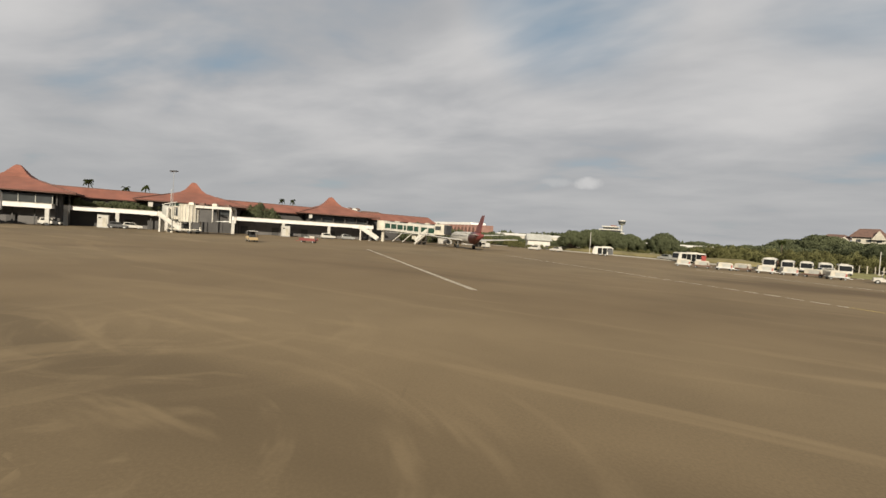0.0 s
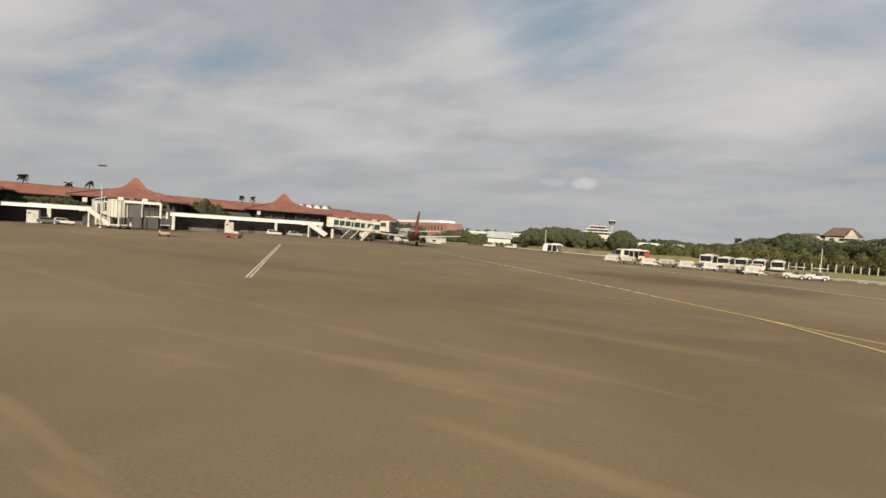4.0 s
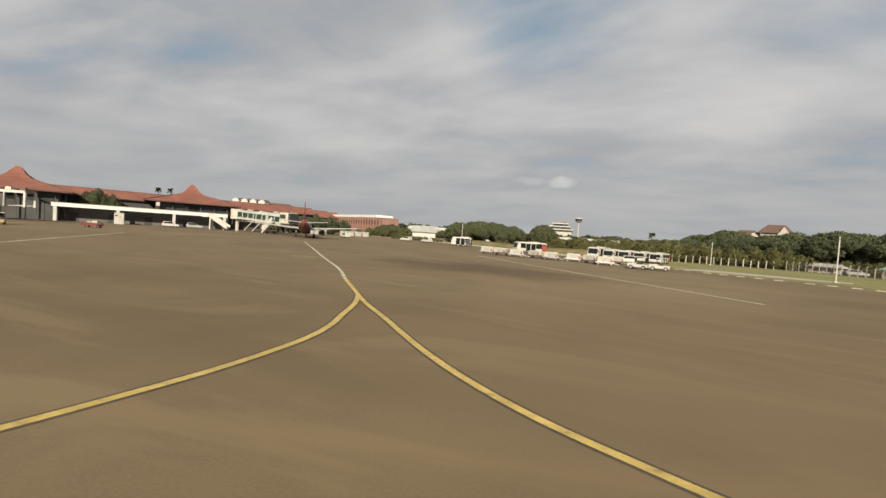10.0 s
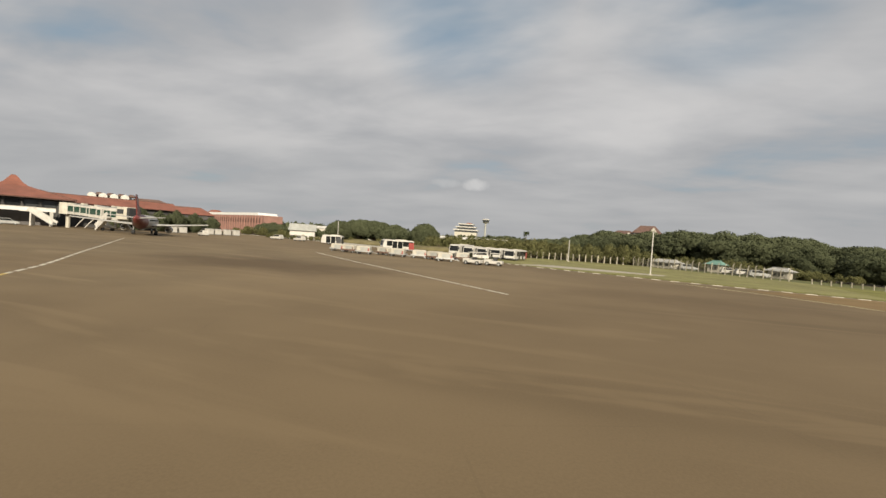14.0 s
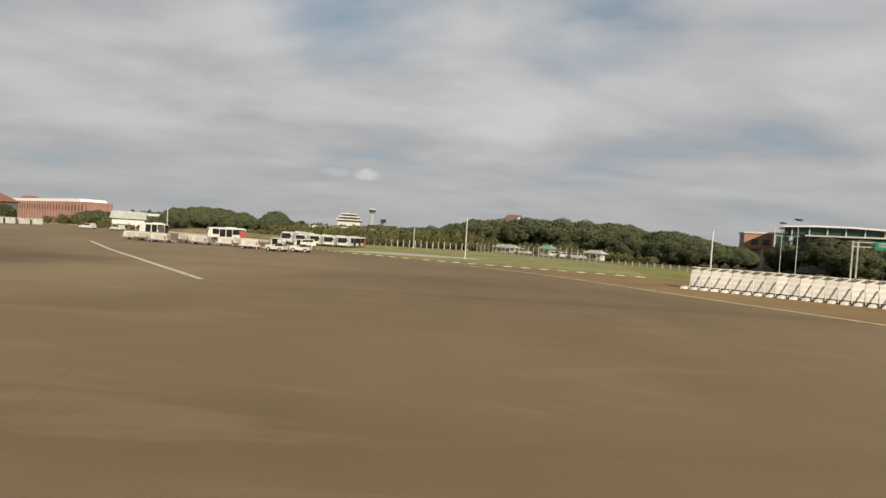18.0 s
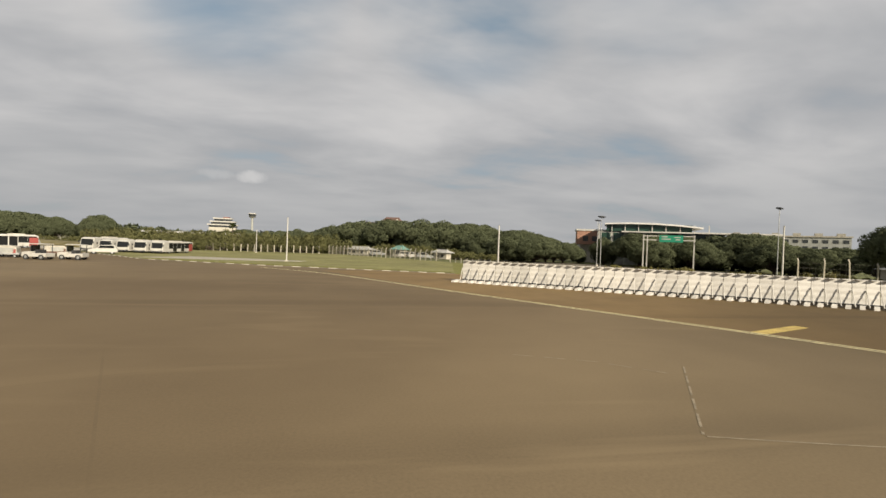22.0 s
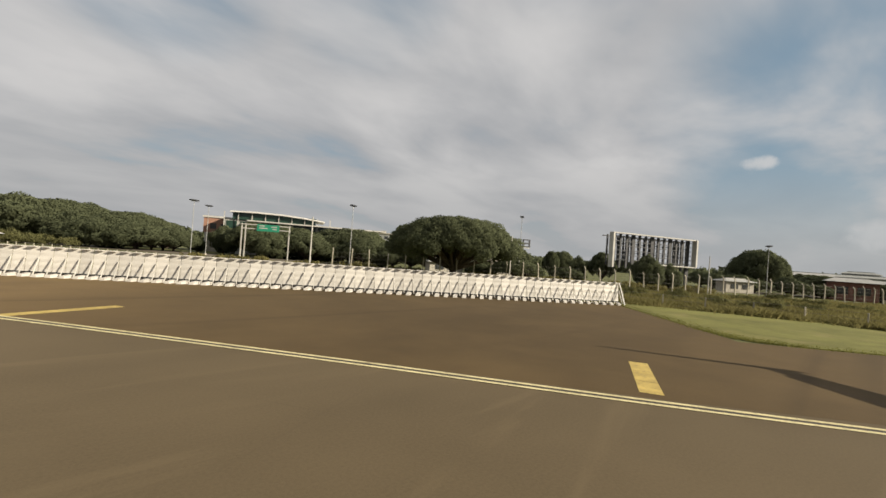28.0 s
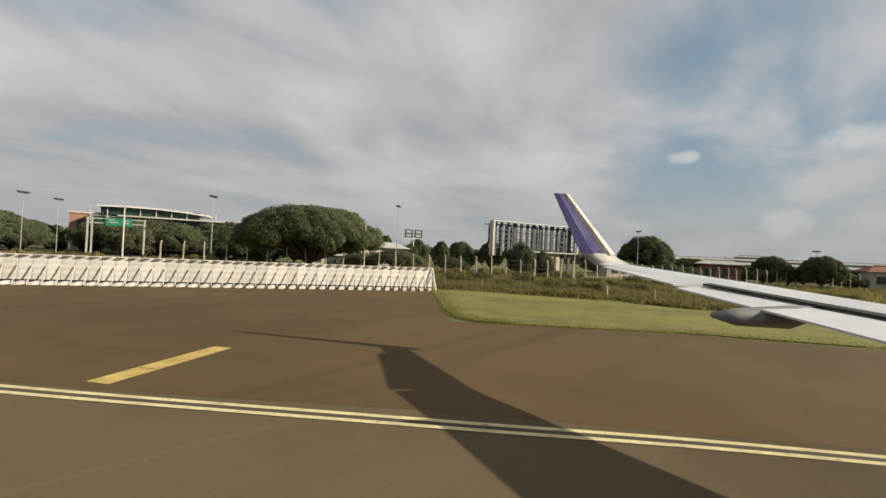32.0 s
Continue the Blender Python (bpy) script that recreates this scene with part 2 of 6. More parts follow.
    if joints:
        br = n.add("ShaderNodeTexBrick", Scale=1.0, Mortar_Size=0.035, Brick_Width=joints, Row_Height=joints)
        br.offset = 0.0
        n.put(br, "Vector", n.add("ShaderNodeMapping", i0=at, i2=(0, 0, radians(-24))))
        line = n.math("MULTIPLY", br.outputs["Fac"], n.band(n.noise(at, 0.11, 3.0), 0.52, 0.68, 0.0, 0.22))
        col = n.mix(line, col, tuple(c * 0.55 for c in base))
    p = n.add("ShaderNodeBsdfPrincipled", Base_Color=col, Roughness=rough)
    n.put(p, "Specular IOR Level", 0.2)
    n.put(p, "Normal", n.add("ShaderNodeBump", Strength=0.12, Distance=0.02, Height=n.math("ADD", grain, mid)).outputs[0])
    n.add("ShaderNodeOutputMaterial", Surface=p.outputs[0])
    return m


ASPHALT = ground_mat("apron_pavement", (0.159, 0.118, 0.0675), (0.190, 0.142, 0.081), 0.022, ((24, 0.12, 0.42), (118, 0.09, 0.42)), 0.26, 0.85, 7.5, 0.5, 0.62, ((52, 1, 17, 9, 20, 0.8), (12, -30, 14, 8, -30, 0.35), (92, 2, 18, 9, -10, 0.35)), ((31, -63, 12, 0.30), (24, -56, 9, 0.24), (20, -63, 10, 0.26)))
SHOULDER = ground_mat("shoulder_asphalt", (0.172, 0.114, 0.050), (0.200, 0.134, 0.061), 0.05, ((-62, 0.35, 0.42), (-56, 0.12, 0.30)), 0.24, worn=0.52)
TURF = ground_mat("turf", (0.150, 0.146, 0.040), (0.205, 0.175, 0.068), 0.11, None, 0.3, 0.95)
FIELD = ground_mat("rough_grass", (0.105, 0.110, 0.040), (0.160, 0.135, 0.070), 0.06, None, 0.35, 0.95)
CONCRETE = mat("concrete", (0.36, 0.33, 0.27), 0.85, var=0.14, stain=(0.14, 0.12, 0.09))
PATH_CONCRETE = mat("pale_concrete", (0.30, 0.27, 0.215), 0.9, var=0.12, stain=(0.22, 0.19, 0.14))
WHITE = mat("white_paint", (0.43, 0.41, 0.365), 0.5, var=0.09, stain=(0.26, 0.23, 0.18), stain_at=0.60)
# wall grey darkened to carry the shade below the gallery
GALLERY_WALL_SHADE = mat("shaded_grey_gallery_wall", (0.105, 0.098, 0.092), 0.85, var=0.12, scale=0.4, stain=(0.07, 0.066, 0.06))
GALLERY_WHITE = mat("white_gallery_paint", (0.60, 0.58, 0.54), 0.5, var=0.07, stain=(0.42, 0.39, 0.34), stain_at=0.66)
CREAM = mat("cream_paint", (0.40, 0.37, 0.30), 0.6, var=0.10, stain=(0.2, 0.17, 0.13))
FENCE_WHITE = mat("weathered_white_steel", (0.49, 0.465, 0.415), 0.55, var=0.10, scale=0.35, stain=(0.36, 0.31, 0.24), stain_at=0.63, spread=0.25)
KERB_WHITE = mat("white_kerb_paint", (0.46, 0.42, 0.34), 0.8, var=0.14, stain=(0.2, 0.16, 0.11))
KERB_DARK = mat("dirty_kerb_concrete", (0.15, 0.128, 0.09), 0.9, var=0.2)
LINE_WHITE = mat("worn_white_marking", (0.50, 0.46, 0.37), 0.8, var=0.16, scale=1.5, stain=(0.2, 0.16, 0.11), stain_at=0.58)
LINE_FAINT = mat("faded_white_marking", (0.235, 0.190, 0.125), 0.85, var=0.16, scale=1.5, stain=(0.15, 0.115, 0.07), stain_at=0.52)
LINE_YELLOW = mat("worn_yellow_marking", (0.44, 0.32, 0.085), 0.8, var=0.16, scale=1.2, stain=(0.22, 0.16, 0.06), stain_at=0.6)
EDGE_YELLOW = mat("faded_yellow_marking", (0.58, 0.50, 0.26), 0.8, var=0.16, scale=1.2, stain=(0.22, 0.17, 0.09), stain_at=0.6)
LINE_BLACK = mat("black_marking", (0.060, 0.048, 0.032), 0.85, var=0.2)
ROOF_TILE = mat("clay_roof_tiles", (0.188, 0.070, 0.045), 0.85, var=0.16, scale=0.25, fine=4.0, bump=0.4, stain=(0.16, 0.07, 0.05))
ROOF_EDGE = mat("dark_roof_trim", (0.11, 0.055, 0.04), 0.8)
BRICK = mat("orange_red_render", (0.235, 0.128, 0.100), 0.85, var=0.12, scale=0.3)
ORANGE = mat("orange_cladding", (0.267, 0.142, 0.093), 0.7, var=0.08)
# near-black for openings, and for eave shade painted into hall walls and columns
DARK = mat("dark_opening_and_shade", (0.052, 0.049, 0.046), 0.8, var=0.25, scale=0.2)
GLASS = glass_mat("dark_glass", (0.045, 0.048, 0.048))
BUS_GLASS = glass_mat("bus_window_glass", (0.012, 0.013, 0.013), 0.10)
GREEN_GLASS = glass_mat("green_glass", (0.022, 0.050, 0.036), 0.14)
JET_RED = mat("dull_red_aircraft_paint", (0.14, 0.034, 0.030), 0.4, var=0.12)
RED = mat("red_paint", (0.235, 0.044, 0.036), 0.4, var=0.08)
YELLOW = mat("yellow_paint", (0.36, 0.265, 0.14), 0.45, var=0.08)
STEEL = mat("galvanised_steel", (0.36, 0.36, 0.34), 0.45, 0.6, var=0.12)
GREY_SHEET = mat("grey_roof_sheet", (0.30, 0.30, 0.27), 0.6, 0.1, var=0.12, stain=(0.16, 0.13, 0.1))
DARK_STEEL = mat("dark_steel", (0.05, 0.05, 0.05), 0.5, 0.4)
RUBBER = mat("rubber", (0.02, 0.02, 0.02), 0.85)
POST_CONCRETE = mat("fence_post_concrete", (0.32, 0.29, 0.22), 0.85, var=0.14, spread=0.3, stain=(0.2, 0.18, 0.13))
WIRE = mat("fence_wire", (0.16, 0.15, 0.12), 0.6, 0.5)
SIGN_GREEN = mat("green_sign_sheet", (0.02, 0.22, 0.13), 0.45, var=0.05)
PURPLE = mat("purple_wing_paint", (0.050, 0.042, 0.135), 0.3, var=0.02, scale=0.2, fine=1.0, bump=0.0)
WING = mat("wing_grey_paint", (0.56, 0.56, 0.56), 0.38, 0.0, var=0.06, scale=0.8, bump=0.02, stain=(0.34, 0.33, 0.31), stain_at=0.7)
BARE = mat("polished_wing_edge", (0.70, 0.70, 0.70), 0.22, 0.85, var=0.05, bump=0.0)
BARK = mat("bark", (0.075, 0.055, 0.038), 0.95, var=0.25, scale=1.2, bump=0.5)
LEAF = leaf_mat("rain_tree_leaves", (0.098, 0.110, 0.063), (0.150, 0.164, 0.090))
LEAF_LIGHT = leaf_mat("bush_leaves", (0.120, 0.122, 0.052), (0.195, 0.186, 0.082))
LEAF_PALM = leaf_mat("palm_leaves", (0.020, 0.028, 0.012), (0.065, 0.075, 0.025))
WEEDS = leaf_mat("weeds", (0.150, 0.138, 0.048), (0.300, 0.262, 0.112), 0.25)
TUFTS = leaf_mat("verge_grass", (0.150, 0.152, 0.042), (0.240, 0.228, 0.075), 0.4)
FAIRING = mat("grey_fairing_paint", (0.17, 0.17, 0.17), 0.5, var=0.1)
ROAD = ground_mat("road_asphalt", (0.135, 0.115, 0.085), (0.16, 0.135, 0.10), 0.05, None, 0.2)
BANK = ground_mat("dry_grass_bank", (0.150, 0.128, 0.062), (0.190, 0.158, 0.090), 0.12, None, 0.3, 0.95)
DRY_TURF = ground_mat("dry_turf", (0.180, 0.170, 0.066), (0.240, 0.205, 0.105), 0.13, None, 0.28, 0.95)
RED_WALL = mat("red_brown_render", (0.17, 0.075, 0.055), 0.85, var=0.14)
FAR_ROOF = mat("far_pale_roof", (0.36, 0.35, 0.32), 0.6, var=0.10)
BROWN_ROOF = mat("brown_roof", (0.105, 0.060, 0.045), 0.85, var=0.15)
TEAL = mat("teal_tarpaulin", (0.12, 0.22, 0.18), 0.7, var=0.12)

# ---- mesh tools ----


class Shape:
    """Gathers boxes, tubes and lofts into one mesh."""

    def __init__(self):
        self.v, self.f, self.n = [], [], []

    def add(self, verts, faces):
        k = len(self.v)
        self.v += [tuple(p) for p in verts]
        self.f += [tuple(i + k for i in f) for f in faces]
        return self

    def box(self, x, y, z, sx, sy, sz, rz=0.0, top=1.0):
        """A box with its base centre at x, y, z; top: the size of its upper face."""
        c, s = math.cos(radians(rz)), math.sin(radians(rz))
        pts = []
        for dz, k in ((0, 1.0), (sz, top)):
            for dx, dy in ((-1, -1), (1, -1), (1, 1), (-1, 1)):
                a, b = dx * sx / 2 * k, dy * sy / 2 * k
                pts.append((x + a * c - b * s, y + a * s + b * c, z + dz))
        return self.add(pts, ((3, 2, 1, 0), (4, 5, 6, 7), (0, 1, 5, 4), (1, 2, 6, 5), (2, 3, 7, 6), (3, 0, 4, 7)))

    def beam(self, p, q, w, h=None):
        """A square bar from p to q."""
        p, q, h = Vector(p), Vector(q), h or w
        d = (q - p).normalized()
        side = d.cross(Vector((0, 0, 1)))
        side = side.normalized() if side.length > 1e-4 else Vector((1, 0, 0))
        up = side.cross(d)
        ring = [side * a * w / 2 + up * b * h / 2 for a, b in ((-1, -1), (1, -1), (1, 1), (-1, 1))]
        return self.loft([[p + r for r in ring], [q + r for r in ring]])

    def tube(self, p, q, r0, r1=None, n=8):
        p, q, r1 = Vector(p), Vector(q), r0 if r1 is None else r1
        d = (q - p).normalized()
        side = d.cross(Vector((0, 0, 1)))
        side = side.normalized() if side.length > 1e-4 else Vector((1, 0, 0))
        up = side.cross(d)
        spin = [side * math.cos(a) + up * math.sin(a) for a in (2 * math.pi * i / n for i in range(n))]
        return self.loft([[p + s * r0 for s in spin], [q + s * r1 for s in spin]])

    def loft(self, rings, caps=True):
        n, k = len(rings[0]), len(self.v)
        for r in rings:
            self.v += [tuple(p) for p in r]
        for i in range(len(rings) - 1):
            for j in range(n):
                a, b = k + i * n + j, k + i * n + (j + 1) % n
                self.f.append((a, b, b + n, a + n))
        if caps:
            self.f.append(tuple(k + j for j in reversed(range(n))))
            self.f.append(tuple(k + (len(rings) - 1) * n + j for j in range(n)))
        return self

    def outline(self, pts, z0, z1):
        """A prism over a flat outline."""
        return self.loft([[(x, y, z0) for x, y in pts], [(x, y, z1) for x, y in pts]])

    def side(self, pts, y0, y1):
        """A prism of an outline in x and z, from y0 to y1."""
        return self.loft([[(x, y0, z) for x, z in pts], [(x, y1, z) for x, z in pts]])

    def mesh(self, name, material, smooth=False):
        me = bpy.data.meshes.new(name)
        me.from_pydata(self.v, [], self.f)
        bm = bmesh.new()
        bm.from_mesh(me)
        bmesh.ops.recalc_face_normals(bm, faces=bm.faces)
        bm.to_mesh(me)
        bm.free()
        me.materials.append(material)
        if smooth:
            me.polygons.foreach_set("use_smooth", [True] * len(me.polygons))
        return me


def thing(name, at, rz=0.0, label="", category="", group="", kind=""):
    ob = new(name)
    ob.matrix_basis = pose(*at, 0, 0, rz)
    ob.empty_display_size = 0.5
    return tagged(ob, label, category, group, kind)


def part(name, shape, material, parent, label="", smooth=False, bevel=0.0):
    ob = new(name, shape.mesh(name, material, smooth))
    ob.parent = parent
    if bevel:
        b = ob.modifiers.new("bevel", "BEVEL")
        b.width, b.segments, b.limit_method = bevel, 2, "ANGLE"
    return tagged(ob, label)


def solo(name, shape, material, label="", category="", group="", kind="", smooth=False):
    return tagged(new(name, shape.mesh(name, material, smooth)), label, category, group, kind)


def share(ob, name, parent, m):
    """Another part on the mesh of ob."""
    o = new(name, ob.data)
    o.parent = parent
    o.matrix_basis = m
    return o


def scaled(x, y, z, rz, s):
    s = s if isinstance(s, tuple) else (s, s, s)
    return pose(x, y, z, 0, 0, rz) @ Matrix.Diagonal((*s, 1))
# ---- ground ----


def sheet(name, pts, z, material, label, category, thick=0.0, kind="structure"):
    s = Shape()
    if thick:
        s.outline(pts, z - thick, z)
    else:
        s.add([(x, y, z) for x, y in pts], [tuple(range(len(pts)))])
    return solo(name, s, material, label, category, "", kind)


def grid_ground():
    """One sheet of field out to the horizon, level at the airfield."""
    s = Shape()
    radii = [0, 60, 120, 200, 300, 420, 600, 900, 1400, 2200, 3600]
    n = 48
    for i, r in enumerate(radii):
        for j in range(n):
            a = 2 * math.pi * j / n
            s.v.append((60 + r * math.cos(a), 20 + r * math.sin(a), -0.06))
    for i in range(len(radii) - 1):
        for j in range(n):
            a, b = i * n + j, i * n + (j + 1) % n
            s.f.append((a, b, b + n, a + n))
    return solo("ground", s, FIELD, "rough grass and bare earth round the airfield", "ground", "", "structure")


grid_ground()
# the apron and taxiway: concrete reaching the terminal and, across the grass, the kerb line
APRON = [(-420, -420), (420, -420), (260, -130), (172, -66), (164, -55), (161, -47), (155.5, -38.5), (154.5, -36.5), (162.4, -30.3), (171.5, -22.5),
         (119.5, 24.2), (105.5, 28.7), (95.7, 31.8), (87.7, 35.3), (75.5, 41.5), (64.5, 54), (50, 69), (26, 89), (2.5, 103), (-25, 120), (-68, 136), (-130, 158), (-420, 180)]
sheet("apron", APRON, 0.0, ASPHALT, "brown-grey concrete apron with rubber marks", "apron", 0.5)
# darker strip beyond the taxiway edge line
sheet("taxiway_shoulder", [(102.6, 24.2), (108, 27.7), (119.3, 24.0), (171.3, -22.6), (162.2, -30.3), (154.6, -36.6), (155.6, -38.6), (161, -47.1), (164, -55.1), (172, -66.2), (158.0, -74), (147.2, -53.6), (142.6, -45.0), (138.0, -37.8), (132.9, -28.6), (125.6, -16.9), (114.9, 1.2)],
      0.004, SHOULDER, "dark asphalt shoulder beside the taxiway", "shoulder")
# mown grass north of the kerb and beside the barrier's end
NORTH_VERGE = [(119.5, 24.5), (105.5, 29.0), (95.7, 32.1), (87.7, 35.6), (75.5, 41.8), (64.5, 54.3), (59.5, 60), (59, 99), (99, 103), (128, 64)]
sheet("grass_verge", [(119.5, 24.5), (128, 64), (150, 32), (163, 12), (182, -2), (205, -18), (205, -70), (174, -66), (165, -55), (161.6, -47), (158.8, -42.8), (156.8, -39.6), (156.1, -37.4), (156.8, -35.5), (159.2, -33.0), (163.6, -29.4), (172.2, -22.2)],
      0.02, TURF, "mown green grass verge beside the taxiway", "grass", 0.1)


def kerb(pts, label):
    """A raised concrete kerb in pieces along a line, painted in turns."""
    root = thing("kerb", (pts[0][0], pts[0][1], 0), 0, label, "kerb", "", "structure")
    base = Vector((pts[0][0], pts[0][1], 0))
    for (x0, y0), (x1, y1) in zip(pts, pts[1:]):
        length = math.hypot(x1 - x0, y1 - y0)
        count = max(int(length / 1.15), 1)
        for i in range(count):
            a, b = i / count, (i + 0.94) / count
            p = Vector((x0 + (x1 - x0) * a, y0 + (y1 - y0) * a, 0.02)) - base
            q = Vector((x0 + (x1 - x0) * b, y0 + (y1 - y0) * b, 0.02)) - base
            part("kerb_stone", Shape().beam(p, q, 0.20, 0.12), KERB_WHITE if i % 2 else KERB_DARK, root)


kerb([(119.5, 24.3), (105.5, 28.8), (95.7, 31.9), (87.7, 35.4), (75.5, 41.6), (64.5, 54.1), (50, 69.1)], "pale concrete kerb along the grass verge")
sheet("service_path", [(72.5, 47.0), (84, 45.6), (97.5, 46.4), (98.6, 49.0), (90, 52.5), (78, 55.0)], 0.05, PATH_CONCRETE, "pale concrete pad in the grass behind the kerb", "path", 0.05)
sheet("perimeter_road", [(50, 70), (26, 90), (2.5, 104), (-25, 121), (-68, 137), (-66, 145), (-21, 129), (9, 111), (36, 93), (58, 76)], 0.03, CONCRETE, "pale service road behind the apron", "road", 0.1)


def ribbon(name, pts, width, z, material, label, dash=0.0, gap=0.0, smooth=True):
    """A painted line on the pavement, laid as a strip that follows a curve; dash and gap in metres."""
    P = [Vector((x, y, 0)) for x, y in pts]
    if smooth and len(P) > 2:
        fine = []
        for i in range(len(P) - 1):
            p0, p1, p2, p3 = P[max(i - 1, 0)], P[i], P[i + 1], P[min(i + 2, len(P) - 1)]
            for k in range(8):
                t = k / 8
                fine.append(0.5 * (2 * p1 + (p2 - p0) * t + (2 * p0 - 5 * p1 + 4 * p2 - p3) * t * t + (3 * p1 - p0 - 3 * p2 + p3) * t ** 3))
        P = fine + [P[-1]]
    s, run = Shape(), 0.0
    if not dash:
        k = len(P)
        for i, p in enumerate(P):
            d = (P[min(i + 1, k - 1)] - P[max(i - 1, 0)]).normalized()
            side = Vector((-d.y, d.x, 0)) * width / 2
            s.v += [(p.x - side.x, p.y - side.y, z), (p.x + side.x, p.y + side.y, z)]
        s.f = [(2 * i, 2 * i + 2, 2 * i + 3, 2 * i + 1) for i in range(k - 1)]
        return solo(name, s, material, label, "marking", "", "structure")
    for p, q in zip(P, P[1:]):
        d = q - p
        length = d.length
        if length < 1e-6:
            continue
        d /= length
        side = Vector((-d.y, d.x, 0)) * width / 2
        pos = 0.0
        while pos < length - 1e-6:
            if dash:
                phase = (run + pos) % (dash + gap)
                step = (dash - phase) if phase < dash else (dash + gap - phase)
                draw = phase < dash
            else:
                step, draw = length, True
            end = min(pos + max(step, 0.01), length)
            if draw:
                a, b = p + d * pos, p + d * end
                e = 0.0 if dash else 0.01
                s.add([(*(a - side - d * e).to_2d(), z), (*(b - side + d * e).to_2d(), z), (*(b + side + d * e).to_2d(), z), (*(a + side - d * e).to_2d(), z)], [(0, 1, 2, 3)])
            pos = end
        run += length
    return solo(name, s, material, label, "marking", "", "structure")


# stand lead-in line: two thin white lines, then the yellow taxi lines on a black bed
WL = [(26.4, -37.4), (-12.0, 0.3)]
for k in (-0.13, 0.13):
    ribbon("stand_line", [(x + k * 0.7, y + k * 0.7) for x, y in WL], 0.13, 0.008, LINE_WHITE, "thin worn white stand line on the apron", 2.6, 0.12, False)
LEAD = [(5, 25.1), (15, 15.1), (25, 5.2), (35, -4.8), (45, -14.6), (50, -20.2), (54, -24.5), (57, -27.7), (60, -30.5), (62, -32.45), (64, -34.3), (66, -35.9), (68, -37.2), (70, -38.15), (72, -38.95), (76, -40.2), (84, -42.6), (94, -45.5), (110, -50), (130, -62)]
ribbon("taxi_line_bed", LEAD[6:], 0.43, 0.006, LINE_BLACK, "black bed under the yellow taxi line")
ribbon("taxi_line", LEAD[5:], 0.25, 0.010, LINE_YELLOW, "worn yellow taxi centre line")
ribbon("stand_line", LEAD[:6], 0.26, 0.009, LINE_WHITE, "thin worn white stand line on the apron", 1.6, 0.5)
CURVE = [(55.3, -25.9), (56.9, -28.4), (58.2, -31.0), (59.2, -33.0), (59.9, -35.0), (60.27, -37.0), (60.49, -39.0), (60.53, -41.0), (60.49, -43.0), (60.25, -45.0), (59.7, -47.6), (58.6, -51), (55.5, -59), (49.5, -71)]
ribbon("taxi_line_bed", CURVE, 0.43, 0.007, LINE_BLACK, "black bed under the yellow taxi line")
ribbon("taxi_line", CURVE, 0.25, 0.012, LINE_YELLOW, "curved yellow taxi line branching off")
WD = [(40, 31), (54.0, 16.6), (77.3, -5.6)]
for k in (-0.11, 0.11):
    ribbon("stand_line", [(x + k * 0.7, y + k * 0.7) for x, y in WD], 0.16, 0.008, LINE_WHITE, "worn white line on the apron", 3.2, 0.10, False)
EDGE = [(95.0, 27.5), (103.6, 18.8), (113.8, 2.2), (119.3, -6.6), (125.0, -15.7), (132.12, -28.05), (137.22, -37.4), (141.9, -45.42), (146.4, -53.32), (156.8, -74.1), (170, -100)]
ribbon("taxiway_edge_bed", EDGE, 0.60, 0.008, LINE_BLACK, "dark bed under the double taxiway edge marking")
for k in (-0.19, 0.19):
    ribbon("taxiway_edge_line", [(x + k * 0.86, y + k * 0.5) for x, y in EDGE], 0.175, 0.012, EDGE_YELLOW, "yellow line of the double taxiway edge marking")
for x0, y0, x1, y1 in ((125.3, -15.9, 129.9, -14.2), (138.1, -37.0, 142.5, -35.1)):
    ribbon("shoulder_bar", [(x0, y0), (x1, y1)], 0.70, 0.010, LINE_YELLOW, "broad yellow bar on the asphalt shoulder", 1.55, 0.03, False)
OLD = "faint old white marking on the concrete"
ribbon("old_marking", [(111.6, -19.5), (114.1, -20.6), (115.8, -22.2)], 0.06, 0.008, LINE_FAINT, OLD, 0.7, 0.35, False)
ribbon("old_marking", [(116.8, -21.4), (113.2, -26.4)], 0.06, 0.008, LINE_FAINT, OLD, 0.9, 0.3, False)
ribbon("old_marking", [(113.2, -26.5), (115.0, -27.0), (117.4, -27.6)], 0.05, 0.008, LINE_FAINT, OLD)



# ---- blast barrier ----
BAR_A, BAR_B = Vector((117.3, 11.2, 0)), Vector((170.6, -23.6, 0))


